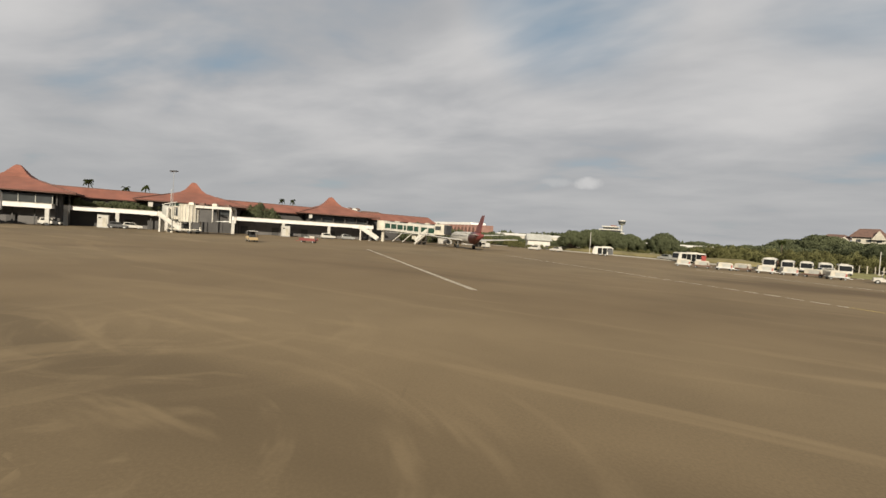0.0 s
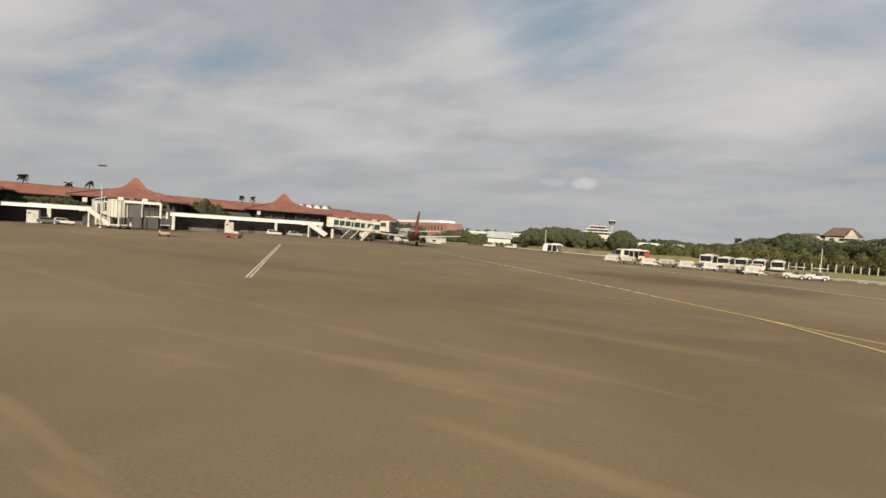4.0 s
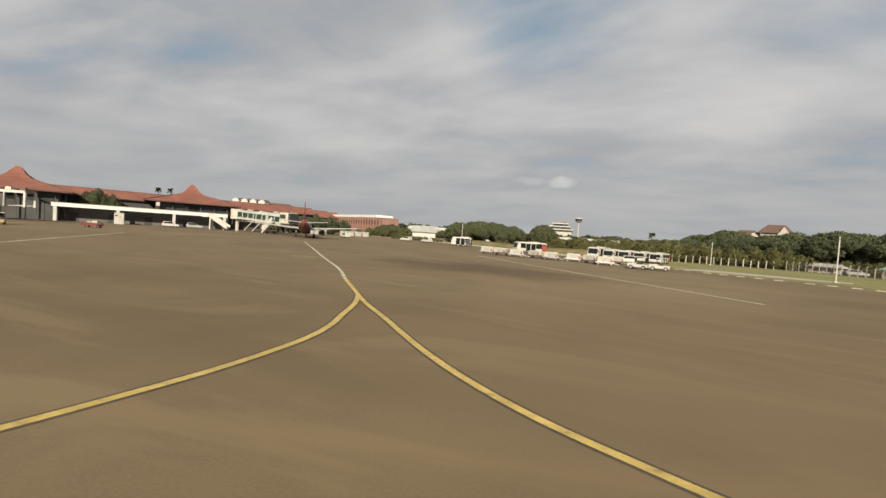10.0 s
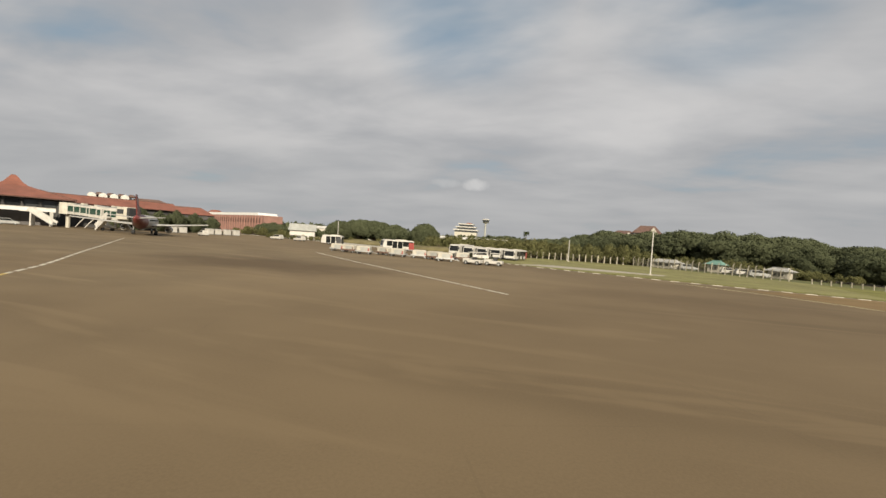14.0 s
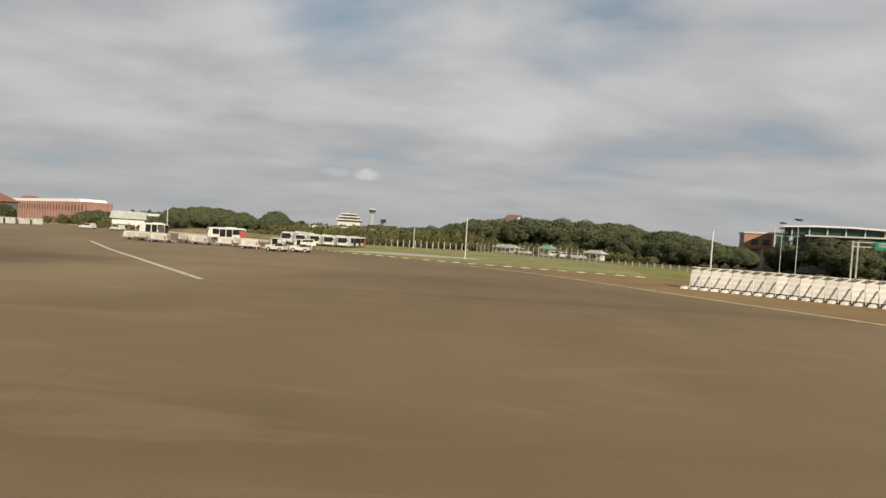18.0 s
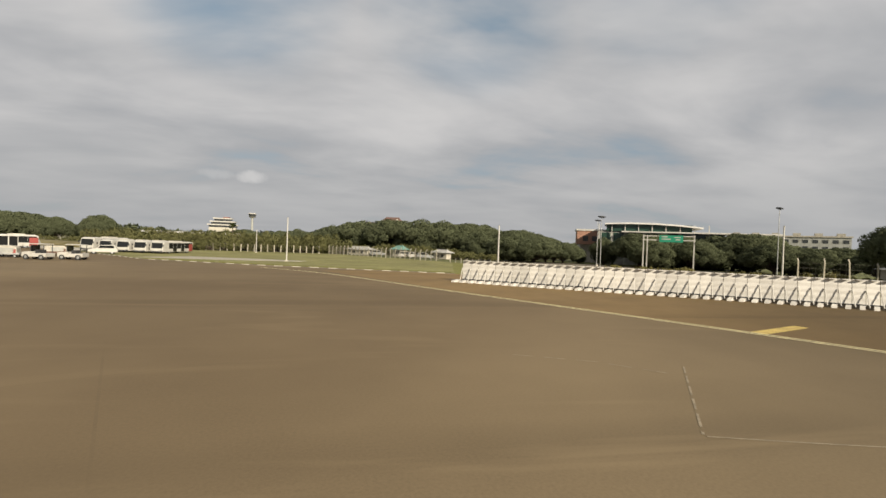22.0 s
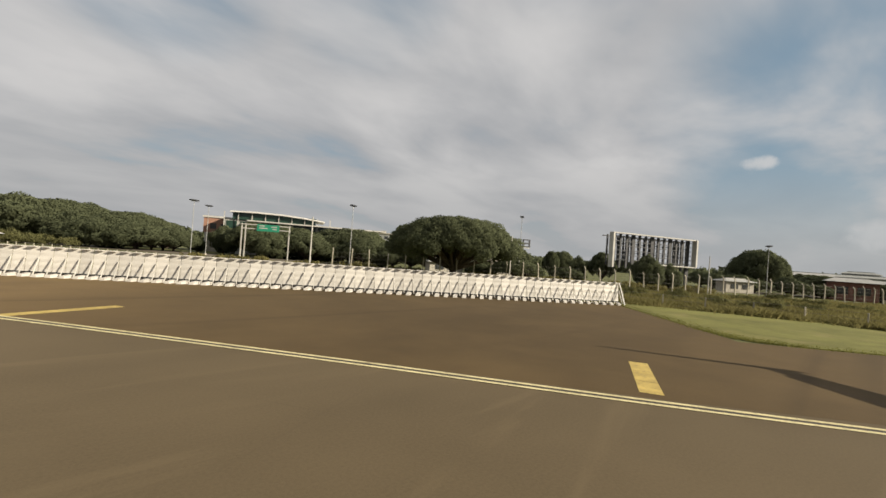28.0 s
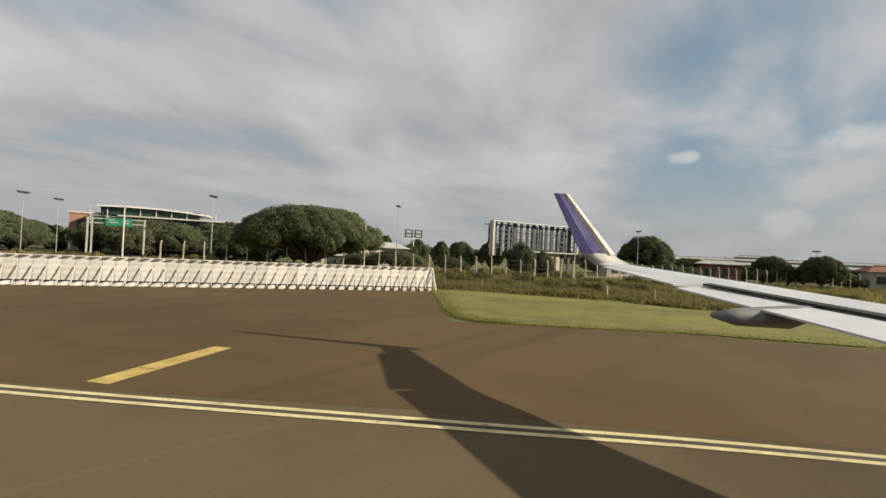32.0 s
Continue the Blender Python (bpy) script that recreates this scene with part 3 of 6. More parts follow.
def blast_barrier():
    d = BAR_B - BAR_A
    length, turn = d.length, math.degrees(math.atan2(d.y, d.x))
    root = thing("blast_barrier", BAR_A, turn, "long white steel blast barrier with braced panels, weathered", "barrier")
    bay = 0.86
    count = int(length / bay)
    # one panel: a ribbed sheet that leans back a little, with a lip on top
    prof = [(0.00, 0.34)]
    for i in range(1, 9):
        prof.append((0.012 if i % 2 else -0.012, 0.34 + 1.88 * i / 8))
    pts = [(a + 0.10 * (z - 0.34), z) for a, z in prof]
    ring = [(y, z) for y, z in pts] + [(y + 0.05, z) for y, z in reversed(pts)]
    panel = Shape().loft([[(0.02, y, z) for y, z in ring], [(bay - 0.02, y, z) for y, z in ring]])
    first = {}
    lip = Shape().box(bay * 0.50, 0.02, 2.16, bay * 0.52, 0.34, 0.07)
    post = Shape().beam((0, 0.14, 0.05), (0, 0.34, 2.12), 0.06, 0.10)
    strut = Shape().beam((0, -0.62, 0.15), (0, 0.04, 1.42), 0.05, 0.08)
    foot = Shape().loft([[(a - 0.30 - k * 0.30, b, z * h) for a, b, k, h in ((-0.17, -0.28, 0, 1.0), (0.17, -0.28, 0, 1.0), (0.17, -1.05, 1, 0.6), (-0.17, -1.05, 1, 0.6))] for z in (0.0, 0.27)])
    rail = Shape().box(bay / 2, -0.04, 0.24, bay - 0.04, 0.10, 0.10)
    kinds = (("panel", panel, FENCE_WHITE), ("lip", lip, FENCE_WHITE), ("post", post, FENCE_WHITE), ("brace", strut, FENCE_WHITE), ("foot", foot, FENCE_WHITE), ("bottom_rail", rail, DARK_STEEL))
    rnd = random.Random(4)
    for i in range(count + 1):
        for name, shape, material in kinds:
            if i == count and name in ("panel", "lip", "bottom_rail"):
                continue
            if name not in first:
                first[name] = part(name, shape, material, root)
            else:
                lean = rnd.uniform(-0.7, 0.7) if name == "panel" else 0.0
                share(first[name], name, root, pose(i * bay, 0, 0, lean, 0, 0))
    part("end_brace", Shape().beam((count * bay + 0.1, -0.9, 0.05), (count * bay + 0.02, 0.1, 2.2), 0.10), FENCE_WHITE, root)


blast_barrier()

# ---- fences ----


def post_fence(line, height, step, label, wires=4, thick=0.16, seed=1, lean=True, mesh=0.6, wire=0.008):
    rnd = random.Random(seed)
    root = thing("perimeter_fence", (line[0][0], line[0][1], 0), 0, label, "fence")
    base = Vector((line[0][0], line[0][1], 0))
    shape = Shape().box(0, 0, -0.05, thick, thick, height, 0, 0.85)
    if lean:
        shape.beam((0, 0, height - 0.08), (0.32, 0.0, height + 0.30), thick * 0.7)
    first, last = None, None
    for (x0, y0), (x1, y1) in zip(line, line[1:]):
        length = math.hypot(x1 - x0, y1 - y0)
        count = max(round(length / step), 1)
        turn = math.degrees(math.atan2(y1 - y0, x1 - x0))
        for i in range(count):
            p = Vector((x0 + (x1 - x0) * i / count, y0 + (y1 - y0) * i / count, 0)) - base
            m = pose(p.x, p.y, 0, rnd.uniform(-2, 2), rnd.uniform(-2, 2), turn + 90) @ Matrix.Diagonal((1, 1, rnd.uniform(0.93, 1.05), 1))
            if first is None:
                first = part("fence_post", shape, POST_CONCRETE, root)
                first.matrix_basis = m
            else:
                share(first, "fence_post", root, m)
    net = Shape()
    for (x0, y0), (x1, y1) in zip(line, line[1:]):
        for k in range(wires):
            z = height * (0.15 + 0.8 * k / max(wires - 1, 1))
            net.tube(Vector((x0, y0, z)) - base, Vector((x1, y1, z)) - base, 0.012, n=4)
        length = math.hypot(x1 - x0, y1 - y0)
        for k in range(int(length / mesh)):
            p = Vector((x0 + (x1 - x0) * k * mesh / length, y0 + (y1 - y0) * k * mesh / length, 0)) - base
            net.tube(p + Vector((0, 0, 0.1)), p + Vector((0, 0, height * 0.95)), wire, n=3)
    ob = part("fence_wire", net, WIRE, root, "thin grey wire mesh")
    return root


post_fence([(57.5, 99), (99, 101)], 2.1, 1.75, "row of pale concrete fence posts before green bushes", 4, 0.24, 2, False)
post_fence([(100, 101), (126.5, 67.9)], 2.3, 1.7, "wire mesh perimeter fence with concrete posts", 9, 0.17, 3, True, 0.22, 0.016)
post_fence([(128, 66), (150, 32), (161, 13)], 1.0, 1.7, "low wire fence with concrete posts behind the blast barrier", 4, 0.17, 3, False)
post_fence([(161, 13), (182, -2), (206, -19), (250, -46), (300, -90)], 3.3, 2.7, "tall concrete-post perimeter fence before the road", 5, 0.17, 5)
post_fence([(172.5, -19), (177.5, -30), (180.5, -38), (179, -47), (183, -62), (196, -86)], 1.35, 4.2, "low concrete-post fence standing in the weeds", 3, 0.14, 6, False)
# ---- trees ----


def leaves(shape, centres, per, size, rnd, flat=0.8, heart=(0, 0, 0)):
    """Small leaf blades in loose clumps: each clump a ragged ball with most leaves near its skin. Each blade's face and
    its shading normal turn outward from the clump and from the heart of the crown."""
    for cx, cy, cz, r in centres:
        k = len(shape.v)
        n = max(int(per * r * r), 8)
        d = rnd.normal(size=(n, 3))
        d /= np.linalg.norm(d, axis=1)[:, None]
        rad = r * rnd.uniform(0.55, 1.12, n) ** 0.6
        p = d * rad[:, None] * (1, 1, flat) + (cx, cy, cz)
        a = rnd.normal(size=(n, 3))
        a /= np.linalg.norm(a, axis=1)[:, None]
        b = np.cross(d + 0.6 * rnd.normal(size=(n, 3)), a)
        b /= np.linalg.norm(b, axis=1)[:, None] + 1e-6
        out = p - heart
        out /= np.linalg.norm(out, axis=1)[:, None] + 1e-6
        out = 0.75 * d + 0.55 * out + 0.30 * rnd.normal(size=(n, 3))
        out /= np.linalg.norm(out, axis=1)[:, None] + 1e-6
        b *= np.where((np.cross(b, a) * out).sum(1) < 0, -1.0, 1.0)[:, None]
        s = size * rnd.uniform(0.6, 1.4, n)[:, None]
        quad = np.stack([p - a * s, p + b * s * 0.55, p + a * s, p - b * s * 0.55], 1).reshape(-1, 3)
        face = np.cross(quad[1::4] - quad[0::4], quad[2::4] - quad[0::4])
        turn = (face * out).sum(1) < 0
        shape.v += [tuple(q) for q in quad.tolist()]
        shape.f += [(k + 4 * i, k + 4 * i + 3, k + 4 * i + 2, k + 4 * i + 1) if t else (k + 4 * i, k + 4 * i + 1, k + 4 * i + 2, k + 4 * i + 3) for i, t in enumerate(turn)]
        shape.n += np.repeat(out, 4, 0).tolist()


def raw_part(name, shape, material, parent, label=""):
    me = bpy.data.meshes.new(name)
    me.from_pydata(shape.v, [], shape.f)
    if shape.n:
        me.polygons.foreach_set("use_smooth", [True] * len(me.polygons))
        me.normals_split_custom_set_from_vertices(shape.n)
    me.materials.append(material)
    ob = new(name, me)
    ob.parent = parent
    return tagged(ob, label)


def make_tree(at, radius, height, base, seed, label, leaf=LEAF, size=0.30, clumps=46, per=95.0, dome=True, trunk=0.45, name="rain_tree"):
    """A tapered trunk that forks into limbs, and a crown of ragged leaf clumps over them."""
    rnd, r2 = np.random.default_rng(seed), random.Random(seed)
    root = thing(name, at, r2.uniform(0, 360), label, "tree")
    wood = Shape()
    fork = base * 0.62
    wood.tube((0, 0, -0.1), (0.1, 0.05, fork), trunk, trunk * 0.72, 10)
    spots = []
    for i in range(clumps):
        ang = i * 2.399963 + r2.uniform(-0.3, 0.3)
        q = math.sqrt((i + 0.5) / clumps)
        rr = radius * q * r2.uniform(0.86, 1.0) * 0.86
        if dome:
            z = base + (height - base) * (0.10 + 0.76 * math.sqrt(max(0.0, 1 - (q * 0.99) ** 2))) + r2.uniform(-0.5, 0.15)
        else:
            z = base + (height - base) * r2.uniform(0.12, 0.85) * (1.15 - 0.5 * q)
        cr = (height - base) * (0.17 if dome else 0.23) * r2.uniform(0.8, 1.2)
        spots.append((rr * math.cos(ang), rr * math.sin(ang), z, cr))
    limbs = Shape()
    for i, (x, y, z, r) in enumerate(spots):
        if i % 3 == 0:
            mid = (x * 0.45, y * 0.45, fork + (z - fork) * 0.5)
            limbs.tube((0.1, 0.05, fork - 0.2), mid, trunk * 0.34, trunk * 0.2, 6)
            limbs.tube(mid, (x * 0.9, y * 0.9, z - 0.2), trunk * 0.2, trunk * 0.06, 5)
    part("trunk", wood, BARK, root)
    part("branching", limbs, BARK, root)
    crown = Shape()
    heart = (0, 0, base + (height - base) * 0.15)
    leaves(crown, spots, per, size, rnd, 0.8, heart)
    inner = [(x * 0.8, y * 0.8, z - r * 0.7, r * 0.8) for x, y, z, r in spots[::2]]
    leaves(crown, inner, per * 0.5, size * 1.2, rnd, 0.8, heart)
    raw_part("crown", crown, leaf, root)
    return root


def make_bush(at, radius, height, seed, label, leaf=LEAF_LIGHT):
    rnd, r2 = np.random.default_rng(seed), random.Random(seed)
    root = thing("bush", at, 0, label, "bush")
    spots = [(r2.uniform(-1, 1) * radius, r2.uniform(-0.6, 0.6) * radius, height * r2.uniform(0.15, 0.72), height * r2.uniform(0.18, 0.34)) for _ in range(24)]
    stems = Shape()
    for x, y, z, r in spots[:10]:
        stems.tube((0, 0, -0.05), (x, y, z), 0.07, 0.03, 5)
    part("stem", stems, BARK, root)
    crown = Shape()
    leaves(crown, spots, 260.0, 0.15, rnd, 0.9)
    raw_part("foliage", crown, leaf, root)
    return root


def make_palm(at, height, seed, label):
    r2 = random.Random(seed)
    root = thing("palm_tree", at, r2.uniform(0, 360), label, "palm tree", "palms by the terminal")
    trunk = Shape()
    last = Vector((0, 0, -0.1))
    for i in range(6):
        nxt = Vector((0.25 * math.sin(i * 0.5), 0.05 * i, height * (i + 1) / 6))
        trunk.tube(last, nxt, 0.20 - 0.012 * i, 0.19 - 0.012 * i, 8)
        last = nxt
    part("trunk", trunk, BARK, root)
    fr = Shape()
    for i in range(22):
        a, lift = i * 2.399963, r2.uniform(-0.5, 0.9)
        prev = last
        for k in range(1, 6):
            t = k / 5
            reach = 1.15 * t
            tip = last + Vector((math.cos(a) * reach, math.sin(a) * reach, lift * 1.6 * t - 1.0 * t * t))
            side = Vector((-math.sin(a), math.cos(a), 0)) * 0.34 * (1.1 - t * 0.8)
            droop = Vector((0, 0, -0.25))
            fr.add([prev, tip, tip + side + droop, prev + side + droop], [(0, 1, 2, 3)])
            fr.add([prev, tip, tip - side + droop, prev - side + droop], [(0, 1, 2, 3)])
            prev = tip
    raw_part("crown", fr, LEAF_PALM, root)
    return root


big = make_tree((179.2, 6.2, 0), 12.4, 10.25, 2.7, 11, "huge dark rain tree with a broad domed crown", clumps=300, per=330.0, size=0.15, trunk=0.7)
PROTO = [make_tree((100, 150, 0), 8.2, 9.5, 1.8, 21, "dark green rain tree in the belt of trees", clumps=130, per=190.0, size=0.20),
         make_tree((120, 146, 0), 6.4, 8.2, 1.4, 22, "dense dark green roadside tree", clumps=64, per=190.0, size=0.20, dome=False),
         make_tree((138, 138, 0), 9.2, 8.8, 1.6, 23, "spreading rain tree in the belt of trees", clumps=135, per=190.0, size=0.20)]
for o in PROTO:
    tagged(o, group="belt of trees")
# belts of trees behind the perimeter: start, end, count, height scale
rnd_belt = random.Random(8)


def belt(x0, y0, x1, y1, count, s0, s1, deep=9.0):
    nx, ny = -(y1 - y0), x1 - x0
    k = math.hypot(nx, ny)
    for i in range(count):
        t = (i + rnd_belt.uniform(0.2, 0.8)) / count
        w = rnd_belt.uniform(-0.3, 1.0) * deep
        s = (s0 + (s1 - s0) * t) * rnd_belt.uniform(0.86, 1.12)
        wide = s * rnd_belt.uniform(1.15, 1.55)
        copy_thing(PROTO[rnd_belt.randrange(3)], scaled(x0 + (x1 - x0) * t + nx / k * w, y0 + (y1 - y0) * t + ny / k * w, 0, rnd_belt.uniform(0, 360), (wide, wide, s)))


belt(92, 292, 200, 280, 16, 1.70, 1.75, 14)
belt(10, 262, 95, 240, 14, 0.80, 0.95, 16)
belt(4, 200, 56, 192, 10, 0.50, 0.56, 5)
belt(-58, 176, -16, 172, 9, 0.50, 0.52, 4)
belt(96, 160, 146, 122, 18, 1.22, 1.34, 16)
belt(144, 124, 165, 100, 10, 1.30, 0.80, 10)
belt(148, 85, 162, 77.5, 7, 0.90, 0.52, 7)
belt(176, 68, 200, 54, 12, 0.80, 0.90, 9)
copy_thing(PROTO[1], scaled(174, 80, 0, 80, (0.62, 0.62, 0.86)))
copy_thing(PROTO[1], scaled(169.5, 86, 0, 10, (0.4, 0.4, 0.45)))
belt(186, 44, 200, 28, 5, 0.70, 0.62, 6)
belt(70, 215, 98, 178, 7, 0.9, 1.05, 12)
for x, y, w, h in ((-3, 122, 0.85, 0.88), (4, 124, 1.0, 0.98), (10.5, 125, 1.0, 0.96), (17, 126, 0.85, 0.86), (29.5, 126, 0.78, 0.98)):
    copy_thing(PROTO[0], scaled(x, y, 0, 31 * x, (w, w, h)))
belt(-53, 140, -37, 136, 4, 0.62, 0.7, 4)
for x, y, w, h in ((-49, 69, 0.48, 0.72), (-48, 75, 0.5, 0.84), (-47, 81, 0.54, 0.78), (-46, 87, 0.52, 0.86), (-45, 93.5, 0.5, 0.8), (-43.5, 100, 0.48, 0.7)):
    copy_thing(PROTO[1], scaled(x, y, 0, 23 * y, (w, w, h)))
belt(196, 16, 216, 2, 4, 0.42, 0.40, 5)
copy_thing(PROTO[1], scaled(215, -12, 0, 15, (0.48, 0.48, 0.78)))
copy_thing(PROTO[1], scaled(219, -15, 0, 95, (0.36, 0.36, 0.62)))
for i, (x, y, w, h) in enumerate(((217, 25, 0.30, 0.80), (221, 20, 0.34, 0.66), (225, 14, 0.30, 0.72), (228.5, 8.5, 0.36, 0.70), (232, 4, 0.44, 0.78), (236, 30, 0.6, 0.9), (246, 22, 0.55, 0.8))):
    copy_thing(PROTO[i % 2], scaled(x, y, 0, 70 * i, (w, w, h)))
for i, (x, y, w, h) in enumerate(((262, -52, 0.55, 0.78), (262, -61, 0.62, 0.76), (300, -30, 0.5, 0.7), (268, -29, 0.4, 0.5))):
    copy_thing(PROTO[2 - i % 2 * 2], scaled(x, y, 0, 50 * i, (w, w, h)))
belt(262, -10, 300, -70, 6, 0.5, 0.6, 14)
copy_thing(PROTO[2], scaled(287, -20.4, 0, 40, (1.0, 1.0, 1.42)))
for i, (u, w, s) in enumerate(((36.2, -8.2, 1.10), (33.4, -8.4, 0.98), (39.6, -8.0, 0.94), (1.0, -8.2, 0.86), (4.9, -8.2, 0.88), (-3.9, -8.4, 0.82), (8.9, -8.2, 0.80))):
    copy_thing(PROTO[1], scaled(-88.1 + 0.530 * u + 0.848 * w, -5.8 + 0.848 * u - 0.530 * w, 0, 50 * i, (s * 0.5, s * 0.5, s)))
bush = make_bush((70, 100, 0), 4.2, 3.4, 31, "light green bushes behind the fence posts")
tagged(bush, group="bushes along the fence")
for i in range(26):
    r = rnd_belt
    copy_thing(bush, scaled(46 + i * 2.3 + r.uniform(-1, 1), 103.5 + r.uniform(0, 9) - (3.5 if i < 4 else 0), 0, r.uniform(-30, 30), (r.uniform(1.1, 1.6), 1.4, r.uniform(1.2, 1.8))))
for i in range(20):
    t = i / 39
    x, y = (100 + 27 * t * 2, 106 - 36 * t * 2) if t < 0.5 else (127 + 34 * (t - 0.5) * 2, 70 - 52 * (t - 0.5) * 2)
    r = rnd_belt
    copy_thing(bush, scaled(x + 9 + r.uniform(0, 8), y + 9 + r.uniform(0, 8), 0, r.uniform(0, 360), (r.uniform(0.6, 1.0), 0.8, r.uniform(0.55, 1.15))))
for x, y, s in ((-23, 108, 0.55), (-18, 109, 0.5), (-13, 110, 0.55), (-8, 112, 0.5), (17, 118, 0.8), (25, 115, 0.8), (34, 110, 0.9), (42, 104, 0.9), (4, 122, 0.8), (50, 101, 1.1), (-31, 130, 1.1), (-41, 132, 1.2), (-51, 135, 1.2), (-59, 136, 0.9)):
    copy_thing(bush, scaled(x, y, 0, 40 * s, s))
for i, (x, y, h) in enumerate(((-99.0, -5.2, 10.8), (-108.8, 8.9, 10.4), (-106.8, 12.8, 11.3), (-109.7, 68.5, 12.5), (-106.9, 71.6, 12.6), (67, 132, 7.5))):
    make_palm((x, y, 0), h + 0.9, 60 + i, "tall palm tree with a ragged crown")


def blades(name, x, y, h, lean, width, rnd, label, material=None):
    """Grass as many small leaning blades, one object."""
    n = len(x)
    a = rnd.uniform(0, 2 * np.pi, n)
    off = rnd.normal(0, lean, (n, 2))
    c, d, z = np.cos(a) * width, np.sin(a) * width, np.full(n, -0.02)
    tri = np.stack([np.stack([x - c, y - d, z], 1), np.stack([x + c, y + d, z], 1), np.stack([x + off[:, 0] * h, y + off[:, 1] * h, h], 1)], 1).reshape(-1, 3)
    me = bpy.data.meshes.new(name)
    me.from_pydata([tuple(q) for q in tri.tolist()], [], [(3 * i, 3 * i + 1, 3 * i + 2) for i in range(n)])
    me.materials.append(material or WEEDS)
    return tagged(new(name, me), label, "grass", "", "stuff")


dry_bush = make_bush((166, 13, 0), 3.0, 2.3, 37, "dry olive-brown hedge behind the perimeter fence", WEEDS)
tagged(dry_bush, group="dry hedge along the fence")
HEDGE = [(152, 38), (164, 20), (178, 4), (192, -5), (206, -14), (222, -24)]
for i in range(44):
    k, t = divmod(i / 44 * 5, 1)
    (ax, ay), (bx, by) = HEDGE[int(k)], HEDGE[int(k) + 1]
    copy_thing(dry_bush, scaled(ax + (bx - ax) * t + rnd_belt.uniform(0.5, 3), ay + (by - ay) * t + rnd_belt.uniform(0.5, 3), 0, rnd_belt.uniform(0, 360), (rnd_belt.uniform(0.5, 0.9), 0.6, rnd_belt.uniform(0.45, 0.8))))
LOW_FENCE = [(172.8, -20.5), (176.5, -30), (179.0, -38), (178.6, -47), (182, -62), (194, -86)]
HIGH_FENCE = [(184, -4), (200, -15), (214, -24), (226, -32), (246, -44), (286, -76)]


def along(pts, t):
    k = np.linspace(0, 1, len(pts))
    return np.interp(t, k, [p[0] for p in pts]), np.interp(t, k, [p[1] for p in pts])


def weeds():
    """Tall grass and weeds between the mown verge and the perimeter fence, then tufts along the pavement's edge."""
    rnd = np.random.default_rng(5)
    n = 95000
    t, w = rnd.uniform(0, 1, n), rnd.uniform(0, 1, n) ** 1.5
    x0, y0 = along(LOW_FENCE, t)
    x1, y1 = along(HIGH_FENCE, t)
    x, y = x0 + (x1 - x0) * w + rnd.normal(0, 0.7, n), y0 + (y1 - y0) * w + rnd.normal(0, 0.7, n)
    clump = np.array([noise.noise(Vector((a * 0.30, b * 0.30, 0))) + 0.6 * noise.noise(Vector((a * 0.9, b * 0.9, 4))) for a, b in zip(x, y)])
    h = np.clip(0.34 + 0.60 * clump + rnd.uniform(0, 0.25, n) + 0.25 * w, 0.06, 1.5)
    blades("weeds", x, y, h * 0.85, 0.8, 0.10, rnd, "dry yellow-green weeds and tall grass before the fence")
    edge = [(119.5, 24.5), (105.5, 29.0), (95.7, 32.1), (87.7, 35.6), (75.5, 41.8)]
    near = [(172.0, -22.4), (163.4, -29.6), (159.0, -33.2), (156.5, -35.7), (155.9, -37.4), (156.6, -39.7), (161.7, -47.1), (165.1, -55.1), (174, -66)]
    n = 6000
    t = rnd.uniform(0, 1, n)
    x, y = along(near, t)
    x, y = x + np.abs(rnd.normal(0, 0.9, n)) - 0.25, y + rnd.normal(0, 0.35, n)
    blades("grass_tufts", x, y, rnd.uniform(0.03, 0.09, n), 0.7, 0.05, rnd, "short ragged grass along the pavement edge", TUFTS)
    n = 5000
    x, y = along(edge, rnd.uniform(0, 1, n))
    blades("grass_tufts", x, y + np.abs(rnd.normal(0.25, 0.5, n)), rnd.uniform(0.05, 0.22, n), 0.5, 0.06, rnd, "short ragged grass along the kerb", TUFTS)


weeds()
for i in range(22):
    t = (i + 0.5) / 22
    (ax, ay), (bx, by) = [[float(q) for q in along(f, t)] for f in (LOW_FENCE, HIGH_FENCE)]
    w = rnd_belt.uniform(0.15, 0.95)
    copy_thing(bush, scaled(ax + (bx - ax) * w, ay + (by - ay) * w, 0, rnd_belt.uniform(0, 360), (rnd_belt.uniform(0.3, 0.55), 0.5, rnd_belt.uniform(0.25, 0.5))))
belt(256, -14, 290, -96, 18, 0.40, 0.52, 8)

def earth_bank():
    """A low bank of dry grass between the service road and the trees."""
    s = Shape()
    line = [(60, 84), (52, 90), (36, 100), (22, 109.5), (9, 117), (-6, 126), (-21, 134.5), (-60, 149)]
    rings = []
    for i, (x, y) in enumerate(line):
        (x0, y0), (x1, y1) = line[max(i - 1, 0)], line[min(i + 1, len(line) - 1)]
        nx, ny = y1 - y0, x0 - x1
        k = math.hypot(nx, ny)
        h = (1.5 + 0.25 * math.sin(i * 1.9)) * (0.3 if i == 0 else 1.0)
        rings.append([(x + nx / k * d, y + ny / k * d, z * h - 0.05) for d, z in ((4.5, 0), (2.2, 0.7), (0, 1.0), (-2.5, 0.75), (-5, 0))])
    s.loft(rings)
    solo("earth_bank", s, BANK, "low bank of dry brown grass behind the service road", "bank", "", "structure", True)


earth_bank()


sheet("grass_verge", NORTH_VERGE, 0.02, DRY_TURF, "dry mown grass verge behind the kerb", "grass", 0.1)


